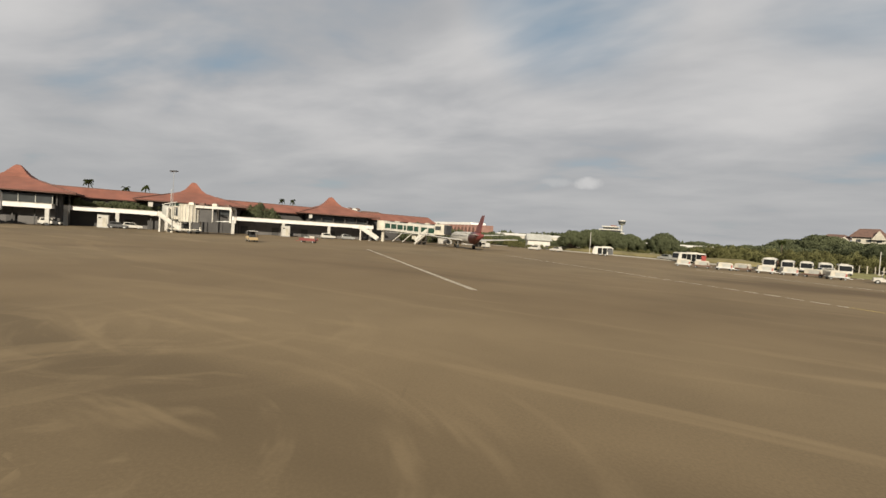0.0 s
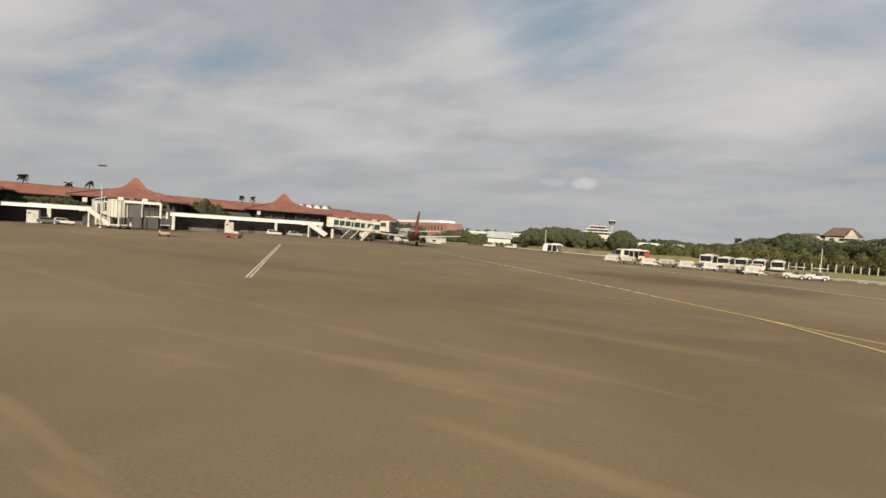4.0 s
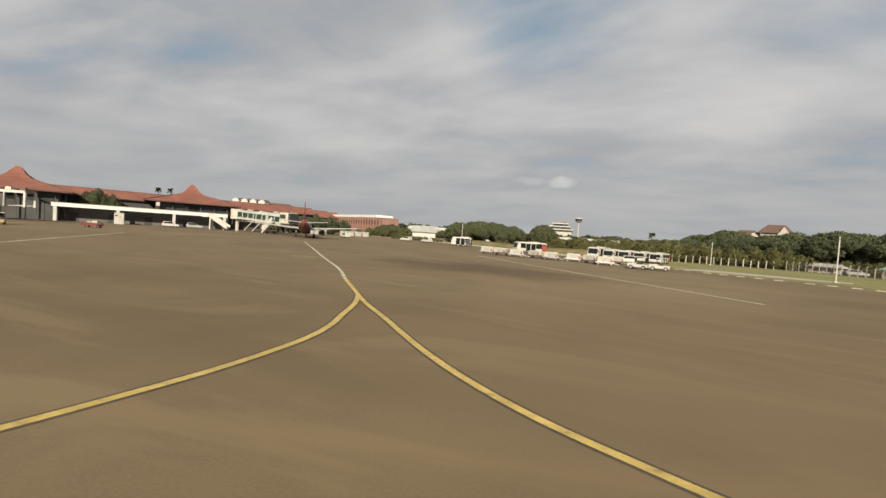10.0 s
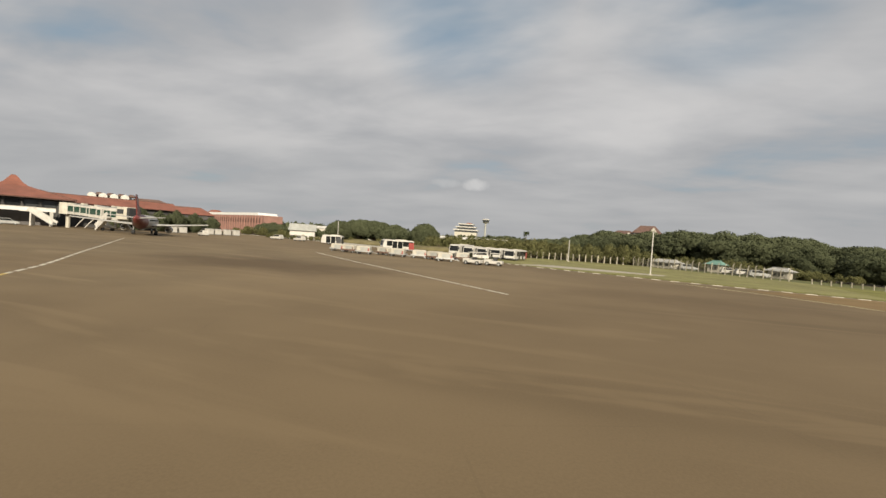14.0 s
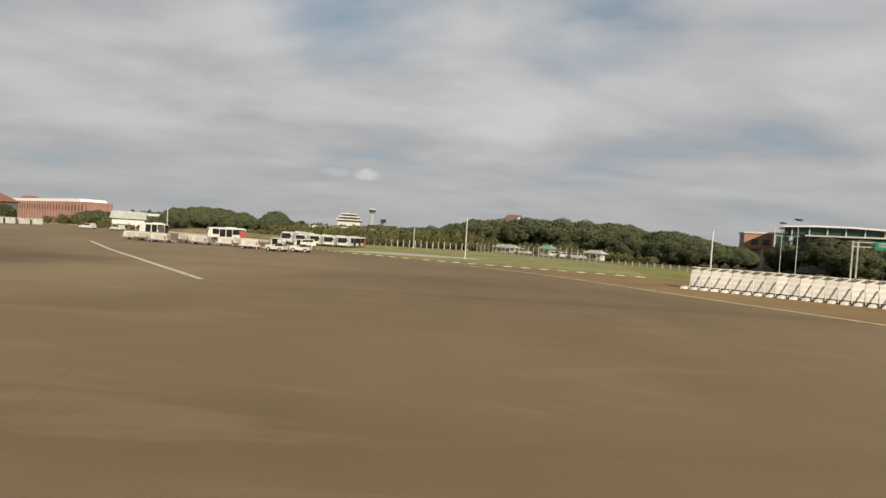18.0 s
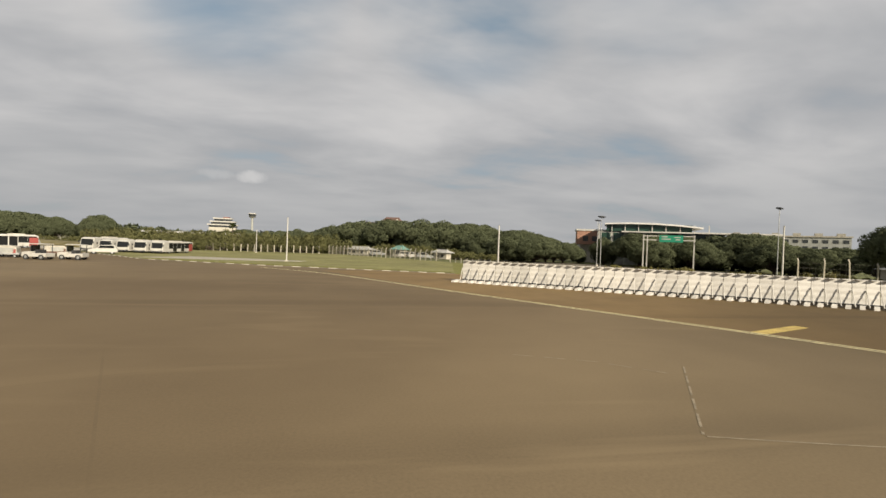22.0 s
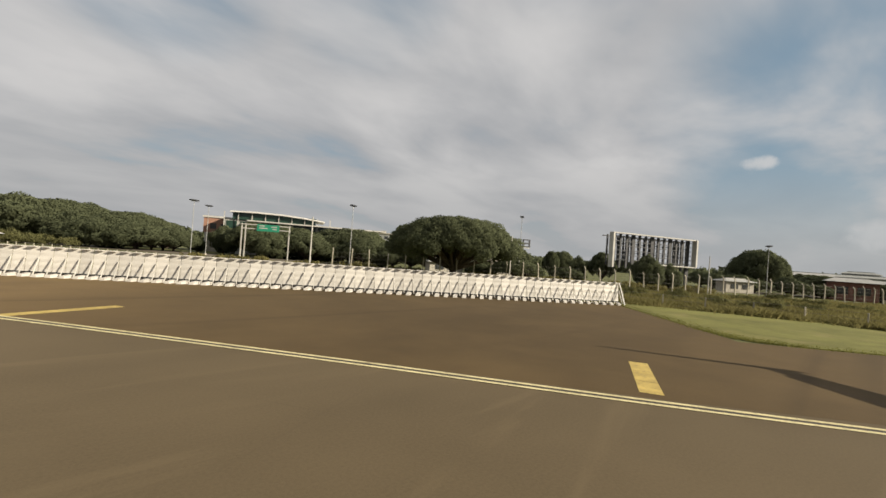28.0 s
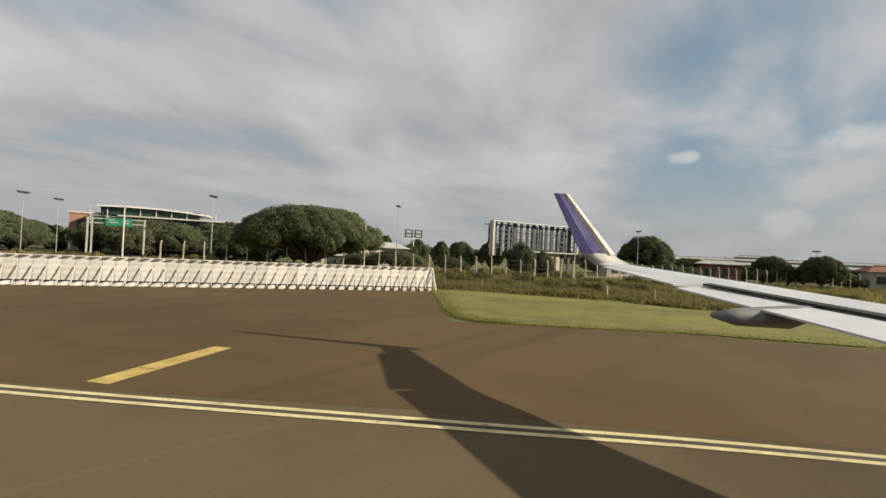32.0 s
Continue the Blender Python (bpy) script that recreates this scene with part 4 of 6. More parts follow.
def access_road():
    """The public road behind the perimeter fence."""
    sheet("access_road", [(112, 112), (140, 84), (164, 58), (186, 30), (206, 10), (236, -14), (300, -50), (306, -40), (244, -2), (216, 22), (198, 42), (176, 70), (150, 98), (122, 124)], 0.0, ROAD, "grey asphalt road behind the perimeter fence", "road", 0.1)


access_road()


def apartment_block():
    root = thing("apartment_block", (334, 170, 0), -46, "long grey apartment block far behind the trees", "building")
    part("wall", Shape().box(0, 0, 0, 52, 12, 14.6), GREY_SHEET, root)
    part("roof", Shape().box(0, 0, 14.6, 53, 13, 0.7), CONCRETE, root)
    for i in range(6):
        part("stair_tower", Shape().box(-22 + i * 8.8, -5, 15.2, 3.2, 3.0, 1.4), CONCRETE, root)
    for j in range(4):
        for i in range(13):
            part("window", Shape().box(-24 + i * 4, -6.05, 1.4 + j * 3.4, 2.2, 0.16, 1.7), GLASS, root)


apartment_block()


def far_woods():
    """Low woods on the skyline all round, too far off to tell the trees apart."""
    rnd = np.random.default_rng(12)
    s = Shape()
    spots = []
    for i in range(620):
        a = radians(-70 + 190 * i / 620)
        r = rnd.uniform(480, 620)
        h = 9.5 + 3.5 * noise.noise(Vector((a * 9, 0, 0))) + rnd.uniform(-1.2, 1.2)
        spots.append((90 + r * math.sin(a), -30 + r * math.cos(a), h * 0.45, h * 0.62))
    leaves(s, spots, 1.6, 2.6, rnd, 0.95)
    ob = raw_part("far_woods", s, LEAF, None, "low green woods along the skyline")
    tagged(ob, category="woods", kind="stuff")


far_woods()
# ---- terminal ----
TU, TN = Vector((0.530, 0.848, 0)), Vector((0.848, -0.530, 0))   # along the front, and out to the apron
TURN = 58.0
FRONT = Vector((-88.1, -5.8, 0))


def front(s, out=0.0, z=0.0):
    p = FRONT + TU * s + TN * out
    return (p.x, p.y, z)


def hip_rings(a, b, levels):
    return [[(-a * k, -b * k2, z), (a * k, -b * k2, z), (a * k, b * k2, z), (-a * k, b * k2, z)] for k, k2, z in levels]


def pavilion(at, label):
    """A square hall under a two-step tiled roof with a steep top."""
    root = thing("terminal_pavilion", at, TURN, label, "building", "terminal pavilions")
    roof = Shape().loft(hip_rings(13.4, 13.4, ((1, 1, 7.55), (0.72, 0.72, 8.60), (0.45, 0.45, 9.75), (0.235, 0.235, 10.75))))
    part("roof", roof, ROOF_TILE, root, "red clay tiled skirt roof")
    part("upper_roof", Shape().loft(hip_rings(13.4, 13.4, ((0.24, 0.24, 10.70), (0.150, 0.145, 11.7), (0.098, 0.088, 12.65), (0.042, 0.028, 13.65)))), ROOF_TILE, root, "steep red tiled top")
    part("ridge_cap", Shape().box(0, 0, 13.55, 1.1, 0.7, 0.24, 0, 0.6), ROOF_EDGE, root)
    part("eave_board", Shape().box(0, 0, 7.30, 26.6, 26.6, 0.28), ROOF_EDGE, root, "dark eave board")
    for sx in (-1, 1):
        for sy in (-1, 1):
            part("hip_ridge", Shape().beam((sx * 13.3, sy * 13.3, 7.62), (sx * 5.6, sy * 5.6, 9.9), 0.35, 0.22), ROOF_EDGE, root)
    # eave shade is in the colour of this wall and the columns
    part("hall_wall", Shape().box(0, 0, 0, 20.5, 20.5, 7.3), DARK, root, "hall wall coloured dark for the eave shade")
    part("sign_box", Shape().box(-9.6, -12.6, 5.9, 1.0, 0.35, 1.1), WHITE, root, "white sign box hung under the eave")
    part("sign_rod", Shape().box(-9.6, -12.6, 7.0, 0.08, 0.08, 0.4), STEEL, root)
    for i in range(6):
        x = -9.5 + i * 3.8
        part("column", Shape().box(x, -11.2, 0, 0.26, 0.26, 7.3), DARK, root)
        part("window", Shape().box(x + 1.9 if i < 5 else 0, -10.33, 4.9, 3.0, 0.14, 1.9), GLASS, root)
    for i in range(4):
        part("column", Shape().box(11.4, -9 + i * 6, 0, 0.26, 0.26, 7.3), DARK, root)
        part("window", Shape().box(10.33, -7.5 + i * 5, 4.9, 0.14, 3.4, 1.9), GLASS, root)
    return root


PEAKS = [(-71.5, 55.1), (-87.7, 15.9), (-103.7, -17.8), (-120.0, -57.0), (-55.3, 94.3)]
for i, (x, y) in enumerate(PEAKS[:4]):
    pavilion((x, y, 0), "terminal pavilion with a red tiled joglo roof")


def link_roof(a, b):
    """A lower tiled roof between two pavilions, with its hall coloured dark as shade."""
    a, b = Vector((*a, 0)), Vector((*b, 0))
    d = b - a
    root = thing("terminal_link", (a + b) / 2, math.degrees(math.atan2(d.y, d.x)), "long low terminal hall under a red tiled roof", "building", "terminal links")
    half = d.length / 2
    part("roof", Shape().loft([[(-half, -6.5, 7.1), (half, -6.5, 7.1), (half, 6.5, 7.1), (-half, 6.5, 7.1)], [(-half, -0.2, 9.6), (half, -0.2, 9.6), (half, 0.2, 9.6), (-half, 0.2, 9.6)]]), ROOF_TILE, root, "low red tiled roof")
    part("ridge_cap", Shape().box(0, 0, 9.55, 2 * half, 0.5, 0.2), ROOF_EDGE, root)
    part("eave_board", Shape().box(0, 0, 6.9, 2 * half, 12.6, 0.2), ROOF_EDGE, root)
    # wall painted dark to stand for shade beneath the eaves
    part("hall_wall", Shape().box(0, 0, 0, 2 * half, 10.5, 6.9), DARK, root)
    n = int(half)
    for i in range(n):
        part("window", Shape().box(-half + (i + 0.5) * 2 * half / n, -5.3, 3.6, 1.5, 0.12, 2.6), GLASS, root)


for a, b in zip(PEAKS, PEAKS[1:4]):
    link_roof(a, b)
link_roof(PEAKS[4], PEAKS[0])


def concourse():
    """The white boarding gallery in front of the halls, on posts; its back wall is coloured dark as shade."""
    root = thing("boarding_gallery", front(0), TURN, "white boarding gallery on posts along the apron", "building")
    for s0, s1, fore in ((-38, -9.3, 5.4), (-8.6, 13.0, 0.0), (27.5, 69, 0.0)):
        length, mid = s1 - s0, (s0 + s1) / 2
        part("fascia", Shape().box(mid, -fore, 3.75, length, 3.2, 0.98), GALLERY_WHITE, root, "white fascia band")
        part("fascia_cap", Shape().box(mid, -fore, 4.73, length + 0.1, 3.4, 0.10), CREAM, root)
        part("back_wall", Shape().box(mid, 3.6 - fore * 1.3, 0, length, 0.3, 4.9), GALLERY_WALL_SHADE, root, "grey wall under the gallery, shade put into its colour")
        count = int(length / 10.5) + 1
        for i in range(count):
            part("column", Shape().box(s0 + 0.8 + i * (length - 1.6) / max(count - 1, 1), -1.2 - fore, 0, 0.75, 0.75, 3.75), WHITE, root)
        for i in range(int(length / 8.5)):
            part("door", Shape().box(s0 + 4.2 + i * 8.5, 3.42 - fore * 1.3, 0.0, 1.9, 0.08, 2.3), DARK, root)
    part("lounge_glass", Shape().box(-23, -4.6, 4.83, 27, 0.3, 1.9), GLASS, root, "grey lounge windows over the gallery")
    for i in range(10):
        part("lounge_mullion", Shape().box(-36.2 + i * 2.95, -4.78, 4.83, 0.14, 0.1, 1.9), GREY_SHEET, root)


concourse()
court_bush = make_bush(front(-6.2, -0.4, 4.82), 1.9, 2.1, 57, "dark planted shrub on top of the gallery", LEAF)
for s, tall in ((-2.8, 0.75), (0.4, 0.85), (3.2, 1.0), (5.8, 0.9), (9.0, 0.75)):
    copy_thing(court_bush, scaled(*front(s, -0.4, 4.82), TURN + 12, (1.0, 0.6, tall)))



def jet_bridge(at, turn, length, label):
    """A boarding bridge: round head at the gallery, tunnel, wheel column, cab and service stairs. Runs along +x."""
    root = thing("jet_bridge", at, turn, label, "jet bridge", "jet bridges")
    ring = [(math.cos(a) * 2.0, math.sin(a) * 2.0) for a in (2 * math.pi * i / 16 for i in range(16))]
    part("rotunda", Shape().outline(ring, 3.6, 6.6), CREAM, root, smooth=False)
    part("rotunda_post", Shape().tube((0, 0, 0), (0, 0, 3.6), 0.5, 0.5, 12), CREAM, root)
    z0, z1 = 3.8, 2.9
    fall = (z1 - z0) / length
    for k, (a, b, w, h) in enumerate(((1.6, length * 0.55, 2.5, 2.5), (length * 0.50, length, 2.9, 2.8))):
        ends = [[(x, -w / 2, z0 + fall * x - 0.1 * k), (x, w / 2, z0 + fall * x - 0.1 * k), (x, w / 2, z0 + fall * x + h), (x, -w / 2, z0 + fall * x + h)] for x in (a, b)]
        part("tunnel", Shape().loft(ends), WHITE, root)
        count = max(int((b - a) / 2.2), 1)
        wide = (b - a) / count
        for i in range(count):
            x = a + (i + 0.5) * wide
            z = z0 + fall * x
            for side in (-1, 1):
                part("window", Shape().box(x, side * (w / 2 + 0.02), z + 0.62, wide * 0.84, 0.08, 1.45), GREEN_GLASS, root)
                part("rib", Shape().box(x - wide / 2, side * (w / 2 + 0.03), z - 0.12, 0.18, 0.12, h + 0.2), WHITE, root)
        for side in (-1, 1):
            for lift in (0.45, 2.2):
                part("side_rail", Shape().beam((a, side * (w / 2 + 0.05), z0 + fall * a + lift), (b, side * (w / 2 + 0.05), z0 + fall * b + lift), 0.12), WHITE, root)
        part("roof_rail", Shape().beam((a + 0.6, 0, z0 + fall * a + h + 0.15), (b - 0.6, 0, z0 + fall * b + h + 0.15), 0.3, 0.25), STEEL, root)
    for x in (0.25, 0.5, 0.8):
        part("roof_unit", Shape().box(length * x, 0.5, z0 + fall * length * x + 2.55 + 0.3 * (x > 0.5), 1.3, 1.1, 0.55, 0, 0.9), CREAM, root)
    for side in (-1, 1):
        part("truss_chord", Shape().beam((2.0, side * 1.0, 3.1), (length * 0.95, side * 1.0, 2.9), 0.14), STEEL, root)
    for i in range(int(length / 1.6)):
        part("truss_brace", Shape().beam((2.0 + i * 1.5, -1.0, 3.1), (2.7 + i * 1.5, -1.0, 3.6), 0.09), STEEL, root)
    part("power_box", Shape().box(length * 0.6, 0.3, 1.5, 1.6, 1.2, 1.3), CREAM, root)
    part("cable_hoist", Shape().tube((length * 0.88, 1.0, 1.6), (length * 0.88, 1.0, 3.3), 0.25, 0.25, 10), DARK_STEEL, root)
    part("cab", Shape().box(length + 1.3, 0.2, 3.2, 3.4, 3.8, 3.1, 8, 0.94), CREAM, root, bevel=0.12)
    part("cab_window", Shape().box(length + 1.2, -1.78, 4.6, 1.8, 0.1, 1.1, 8), GLASS, root)
    part("bellows", Shape().box(length + 3.2, 0.3, 3.5, 0.8, 3.4, 2.6, 8), DARK_STEEL, root)
    wx = length * 0.74
    for side in (-1, 1):
        part("lift_column", Shape().box(wx, side * 1.75, 0.9, 0.38, 0.38, 4.6), WHITE, root)
        wheel = part("wheel", Shape().tube((wx - 0.2, side * 1.2 - 0.2, 0.5), (wx - 0.2, side * 1.2 + 0.25, 0.5), 0.5, 0.5, 14), RUBBER, root)
        part("strut", Shape().beam((wx, side * 1.7, 1.0), (wx + 2.2, side * 1.4, 3.3), 0.12), WHITE, root)
    part("axle_beam", Shape().box(wx, 0, 0.75, 0.6, 4.0, 0.4), WHITE, root)
    part("stair_stringer", Shape().beam((length * 0.9, -2.2, 3.5), (length * 0.9 - 4.2, -2.2, 0.2), 0.9, 0.5), WHITE, root, "white service stair")
    part("stair_rail", Shape().beam((length * 0.9, -2.6, 4.5), (length * 0.9 - 4.2, -2.6, 1.2), 0.08, 0.9), WHITE, root)
    for i in range(10):
        part("step", Shape().box(length * 0.9 - 0.2 - i * 0.42, -2.2, 3.3 - i * 0.33, 0.36, 1.1, 0.05), STEEL, root)
    for x in (0.26, 0.44):
        part("raking_strut", Shape().beam((length * x, -1.5, 0.4), (length * x + 3.2, -1.3, 3.0), 0.22), WHITE, root)
    return root


jet_bridge((-47.1, 52.9, 0), -5, 21, "white jet bridge with green glazed sides")


def parked_bridge(at, turn):
    """A boarding bridge swung back to the terminal: rotunda, tunnel, ribbed round cab, and an open canopy beyond it. Runs along +x."""
    root = thing("jet_bridge", at, turn, "dirty white jet bridge with a round ribbed cab, swung back", "jet bridge", "jet bridges")
    ring = [(math.cos(a), math.sin(a)) for a in (2 * math.pi * i / 20 for i in range(20))]
    part("rotunda", Shape().outline([(7.7 + 1.5 * x, 1.5 * y) for x, y in ring], 3.3, 6.2), GREY_SHEET, root)
    part("rotunda_post", Shape().tube((7.7, 0, 0), (7.7, 0, 3.3), 0.45, 0.45, 12), CREAM, root)
    for a, b, w, h, z in ((8.4, 10.2, 2.4, 2.3, 3.5), (9.8, 12.4, 2.9, 3.1, 3.1)):
        part("tunnel", Shape().box((a + b) / 2, 0, z, b - a, w, h), CREAM, root, bevel=0.06)
        for i in range(int((b - a) / 0.8)):
            for side in (-1, 1):
                part("rib", Shape().box(a + 0.4 + i * 0.8, side * (w / 2 + 0.03), z - 0.05, 0.14, 0.09, h + 0.08), WHITE, root)
        part("floor_beam", Shape().box((a + b) / 2, 0, z - 0.35, b - a, 1.6, 0.35), STEEL, root)
    for x, z in ((7.0, 6.2), (8.6, 6.5), (10.2, 6.9)):
        part("roof_rail_post", Shape().box(x, -0.9, 5.8, 0.1, 0.1, z - 5.6), WHITE, root)
    part("roof_rail", Shape().beam((6.4, -0.9, 6.4), (10.8, -0.9, 7.2), 0.14), WHITE, root)
    part("cable_arm", Shape().beam((6.2, 0.8, 5.9), (10.4, 0.8, 6.9), 0.35, 0.3), GREEN_GLASS, root, "dull green sloping roof strip")
    part("side_window", Shape().box(11.3, -1.47, 3.9, 1.1, 0.1, 2.0), GLASS, root)
    cab = part("cab", Shape().outline([(13.8 + 2.25 * x, 2.25 * y) for x, y in ring], 2.7, 6.5), CREAM, root, "round white cab with upright ribs")
    for x, y in ring:
        part("cab_rib", Shape().box(13.8 + 2.28 * x, 2.28 * y, 2.65, 0.14, 0.14, 3.9, math.degrees(math.atan2(y, x))), WHITE, cab)
    part("cab_roof", Shape().outline([(13.8 + 2.4 * x, 2.4 * y) for x, y in ring], 6.5, 6.7), CREAM, cab)
    c, d = math.cos(radians(22)), math.sin(radians(22))

    def out(x, y):
        return 13.8 + x * c - y * d, x * d + y * c

    x, y = out(4.0, -1.0)
    part("cab_mouth", Shape().box(x, y, 2.9, 3.0, 0.25, 3.3, 22), DARK, root, "dark open mouth of the cab")
    for side in (-1.6, 1.6):
        p, q = out(1.8, side), out(9.6, side)
        part("canopy_beam", Shape().beam((*p, 6.3), (*q, 6.3), 0.30, 0.5), WHITE, root)
        part("canopy_post", Shape().box(*q, 3.0, 0.42, 0.42, 3.3, 22), WHITE, root)
        part("canopy_brace", Shape().beam((*out(6.4, side), 3.2), (*out(9.4, side), 3.4), 0.16), STEEL, root)
        part("canopy_brace", Shape().beam((*out(5.6, side), 3.0), (*out(5.6, side), 6.2), 0.22), WHITE, root)
    x, y = out(5.8, 0)
    part("canopy_roof", Shape().box(x, y, 6.5, 7.8, 3.4, 0.14, 22), GREY_SHEET, root)
    for k in (0.2, 2.6, 5.4, 8.2):
        x, y = out(k, 0.2)
        part("roof_unit", Shape().box(x, y, 6.7, 1.2, 1.0, 0.6, 22, 0.85), BROWN_ROOF if k in (2.6, 8.2) else CREAM, root)
    for side in (-1, 1):
        part("lift_column", Shape().box(9.2, side * 1.75, 0.7, 0.5, 0.5, 4.9), WHITE, root)
        for k in (9.6, 12.2, 14.8):
            part("platform_post", Shape().box(k + 0.6, side * 1.5, 0.55, 0.28, 0.28, 2.3), WHITE, root)
        part("platform_rail", Shape().box(12.6, side * 1.5, 0.75, 6.4, 0.16, 0.30), CREAM, root)
        for k in (9.2, 15.0):
            part("wheel", Shape().tube((k, side * 1.2 - 0.25, 0.48), (k, side * 1.2 + 0.25, 0.48), 0.48, 0.48, 14), RUBBER, root)
    part("platform", Shape().box(12.4, 0, 0.55, 6.6, 2.8, 0.22), STEEL, root)
    part("power_box", Shape().box(12.0, 0.3, 0.78, 1.6, 1.2, 1.4), DARK_STEEL, root)
    part("mast", Shape().tube((7.0, 1.0, 6.0), (7.0, 1.0, 10.2), 0.10, 0.07, 8), STEEL, root)
    return root


bridge_one = parked_bridge(front(8, 7), 13)
copy_thing(bridge_one, pose(*front(-34, 7), 0, 0, 13))


def gallery_stair(at, turn, label):
    """A sloped enclosed stair that comes down from the gallery."""
    root = thing("boarding_stair", at, turn, label, "stair", "boarding stairs")
    part("flight", Shape().beam((0, 0, 3.8), (5.8, 0, 0.5), 1.5, 0.35), STEEL, root)
    for side in (-1, 1):
        part("side_panel", Shape().beam((0, side * 0.8, 4.4), (5.8, side * 0.8, 1.0), 0.08, 1.0), WHITE, root)
    part("support", Shape().box(0.5, 0, 0, 0.4, 1.4, 3.6), WHITE, root)
    part("landing", Shape().box(-0.9, 0, 3.6, 2.0, 1.8, 0.25), WHITE, root)
    for i in range(9):
        part("step", Shape().box(0.4 + i * 0.6, 0, 3.45 - i * 0.35, 0.5, 1.4, 0.06), GREY_SHEET, root)


gallery_stair(front(11.6, 12.8), 21, "white boarding stair with solid sides")
gallery_stair(front(64, 3.0), 22, "white boarding stair with solid sides")
gallery_stair(front(-31.3, 11.8), 21, "white boarding stair with solid sides")


def light_mast(at, height, turn, label, heads=1):
    root = thing("light_mast", at, turn, label, "light mast", "light masts")
    part("pole", Shape().tube((0, 0, 0), (0, 0, height), 0.085, 0.045, 10), STEEL, root, "slim grey tapered pole")
    part("base", Shape().tube((0, 0, 0), (0, 0, 0.35), 0.32, 0.28, 12), CONCRETE, root)
    for k in range(heads):
        part("arm", Shape().beam((-0.9, 0, height - 0.1), (0.9, 0, height - 0.1), 0.08), STEEL, root)
        part("floodlight", Shape().box(0, 0, height, 1.9, 0.8, 0.24, 0, 0.85), DARK_STEEL, root, "dark flat floodlight head", bevel=0.05)
    return root


light_mast((-67.1, -2.3, 0), 14.1, 20, "tall slim apron light mast")
for x, y, h in ((155.5, 50.0, 10.5), (176.9, 30.4, 11.9), (202.2, 8.6, 12.5), (164.8, 67.5, 11.0), (240, -28, 10.5), (262, -60, 8.0)):
    light_mast((x, y, 0), h, 30, "slim street light with a flat dark head beside the road")


def white_pole(at, height, label):
    root = thing("white_pole", at, 0, label, "pole", "white poles on the verge")
    part("shaft", Shape().tube((0, 0, 0), (0, 0, height), 0.11, 0.08, 10), WHITE, root)
    part("footing", Shape().box(0, 0, -0.02, 0.6, 0.6, 0.22), CONCRETE, root)
    part("cap", Shape().tube((0, 0, height), (0, 0, height + 0.06), 0.13, 0.05, 10), STEEL, root)


for x, y, h in ((95.5, 46.4, 7.4), (124.1, 20.3, 6.4), (155.8, 10.4, 7.4), (182.2, -2.5, 7.4), (8.1, 98.4, 7.3), (82, 92, 6.0), (217, -22, 7.0)):
    white_pole((x, y, 0), h, "plain white steel pole on a concrete footing")

# ---- far buildings ----


def orange_hall():
    root = thing("orange_hall", (-87.7, 171.8, 0), -32, "long orange-red hall with a white roof and a row of arches", "building")
    part("wall", Shape().box(-12.5, 0, 0, 105, 9, 9.2), BRICK, root)
    part("roof", Shape().box(-16, 0.3, 9.2, 98, 9.6, 1.3, 0, 0.97), GALLERY_WHITE, root, "white sheet roof")
    part("roof_ridge", Shape().box(-48, 0, 10.5, 12, 6, 1.6, 0, 0.5), ROOF_TILE, root)
    for i in range(28):
        x = -62 + i * 3.6
        arch = [(-0.8, 0), (0.8, 0), (0.8, 1.5), (0.5, 2.1), (0, 2.35), (-0.5, 2.1), (-0.8, 1.5)]
        ob = part("arch_window", Shape().side([(x + a, 5.6 + b) for a, b in arch], -4.75, -4.45), ROOF_EDGE, root)
        part("pilaster", Shape().box(x + 1.8, -4.7, 0, 0.35, 0.4, 9.1), BRICK, root)


orange_hall()


def red_roof_hall(at, turn, length, wide, eave, ridge, label, wall=DARK, roof=ROOF_TILE, category="building"):
    root = thing("roofed_hall", at, turn, label, category)
    a, b = length / 2, wide / 2
    part("roof", Shape().loft([[(-a, -b, eave), (a, -b, eave), (a, b, eave), (-a, b, eave)], [(-a + b * 0.7, -0.2, ridge), (a - b * 0.7, -0.2, ridge), (a - b * 0.7, 0.2, ridge), (-a + b * 0.7, 0.2, ridge)]]), roof, root)
    part("wall", Shape().box(0, 0, 0, length - 1.6, wide - 1.6, eave + 0.05), wall, root)
    part("ridge_cap", Shape().box(0, 0, ridge - 0.05, length - wide * 0.7, 0.6, 0.25), ROOF_EDGE if roof is ROOF_TILE else roof, root)
    n = max(int(length / 4), 2)
    for i in range(n):
        part("window", Shape().box(-a + 1.5 + (i + 0.5) * (length - 3) / n, -b + 0.74, eave * 0.35, (length - 3) / n * 0.6, 0.16, eave * 0.4), GLASS, root)
    return root


red_roof_hall((-106, 119, 0), 47, 70, 16, 7.2, 10.5, "long low hall with a red tiled roof behind the pavilions")
red_roof_hall((-76, 99, 0), 42, 40, 14, 6.6, 9.2, "low hall with a red tiled roof")


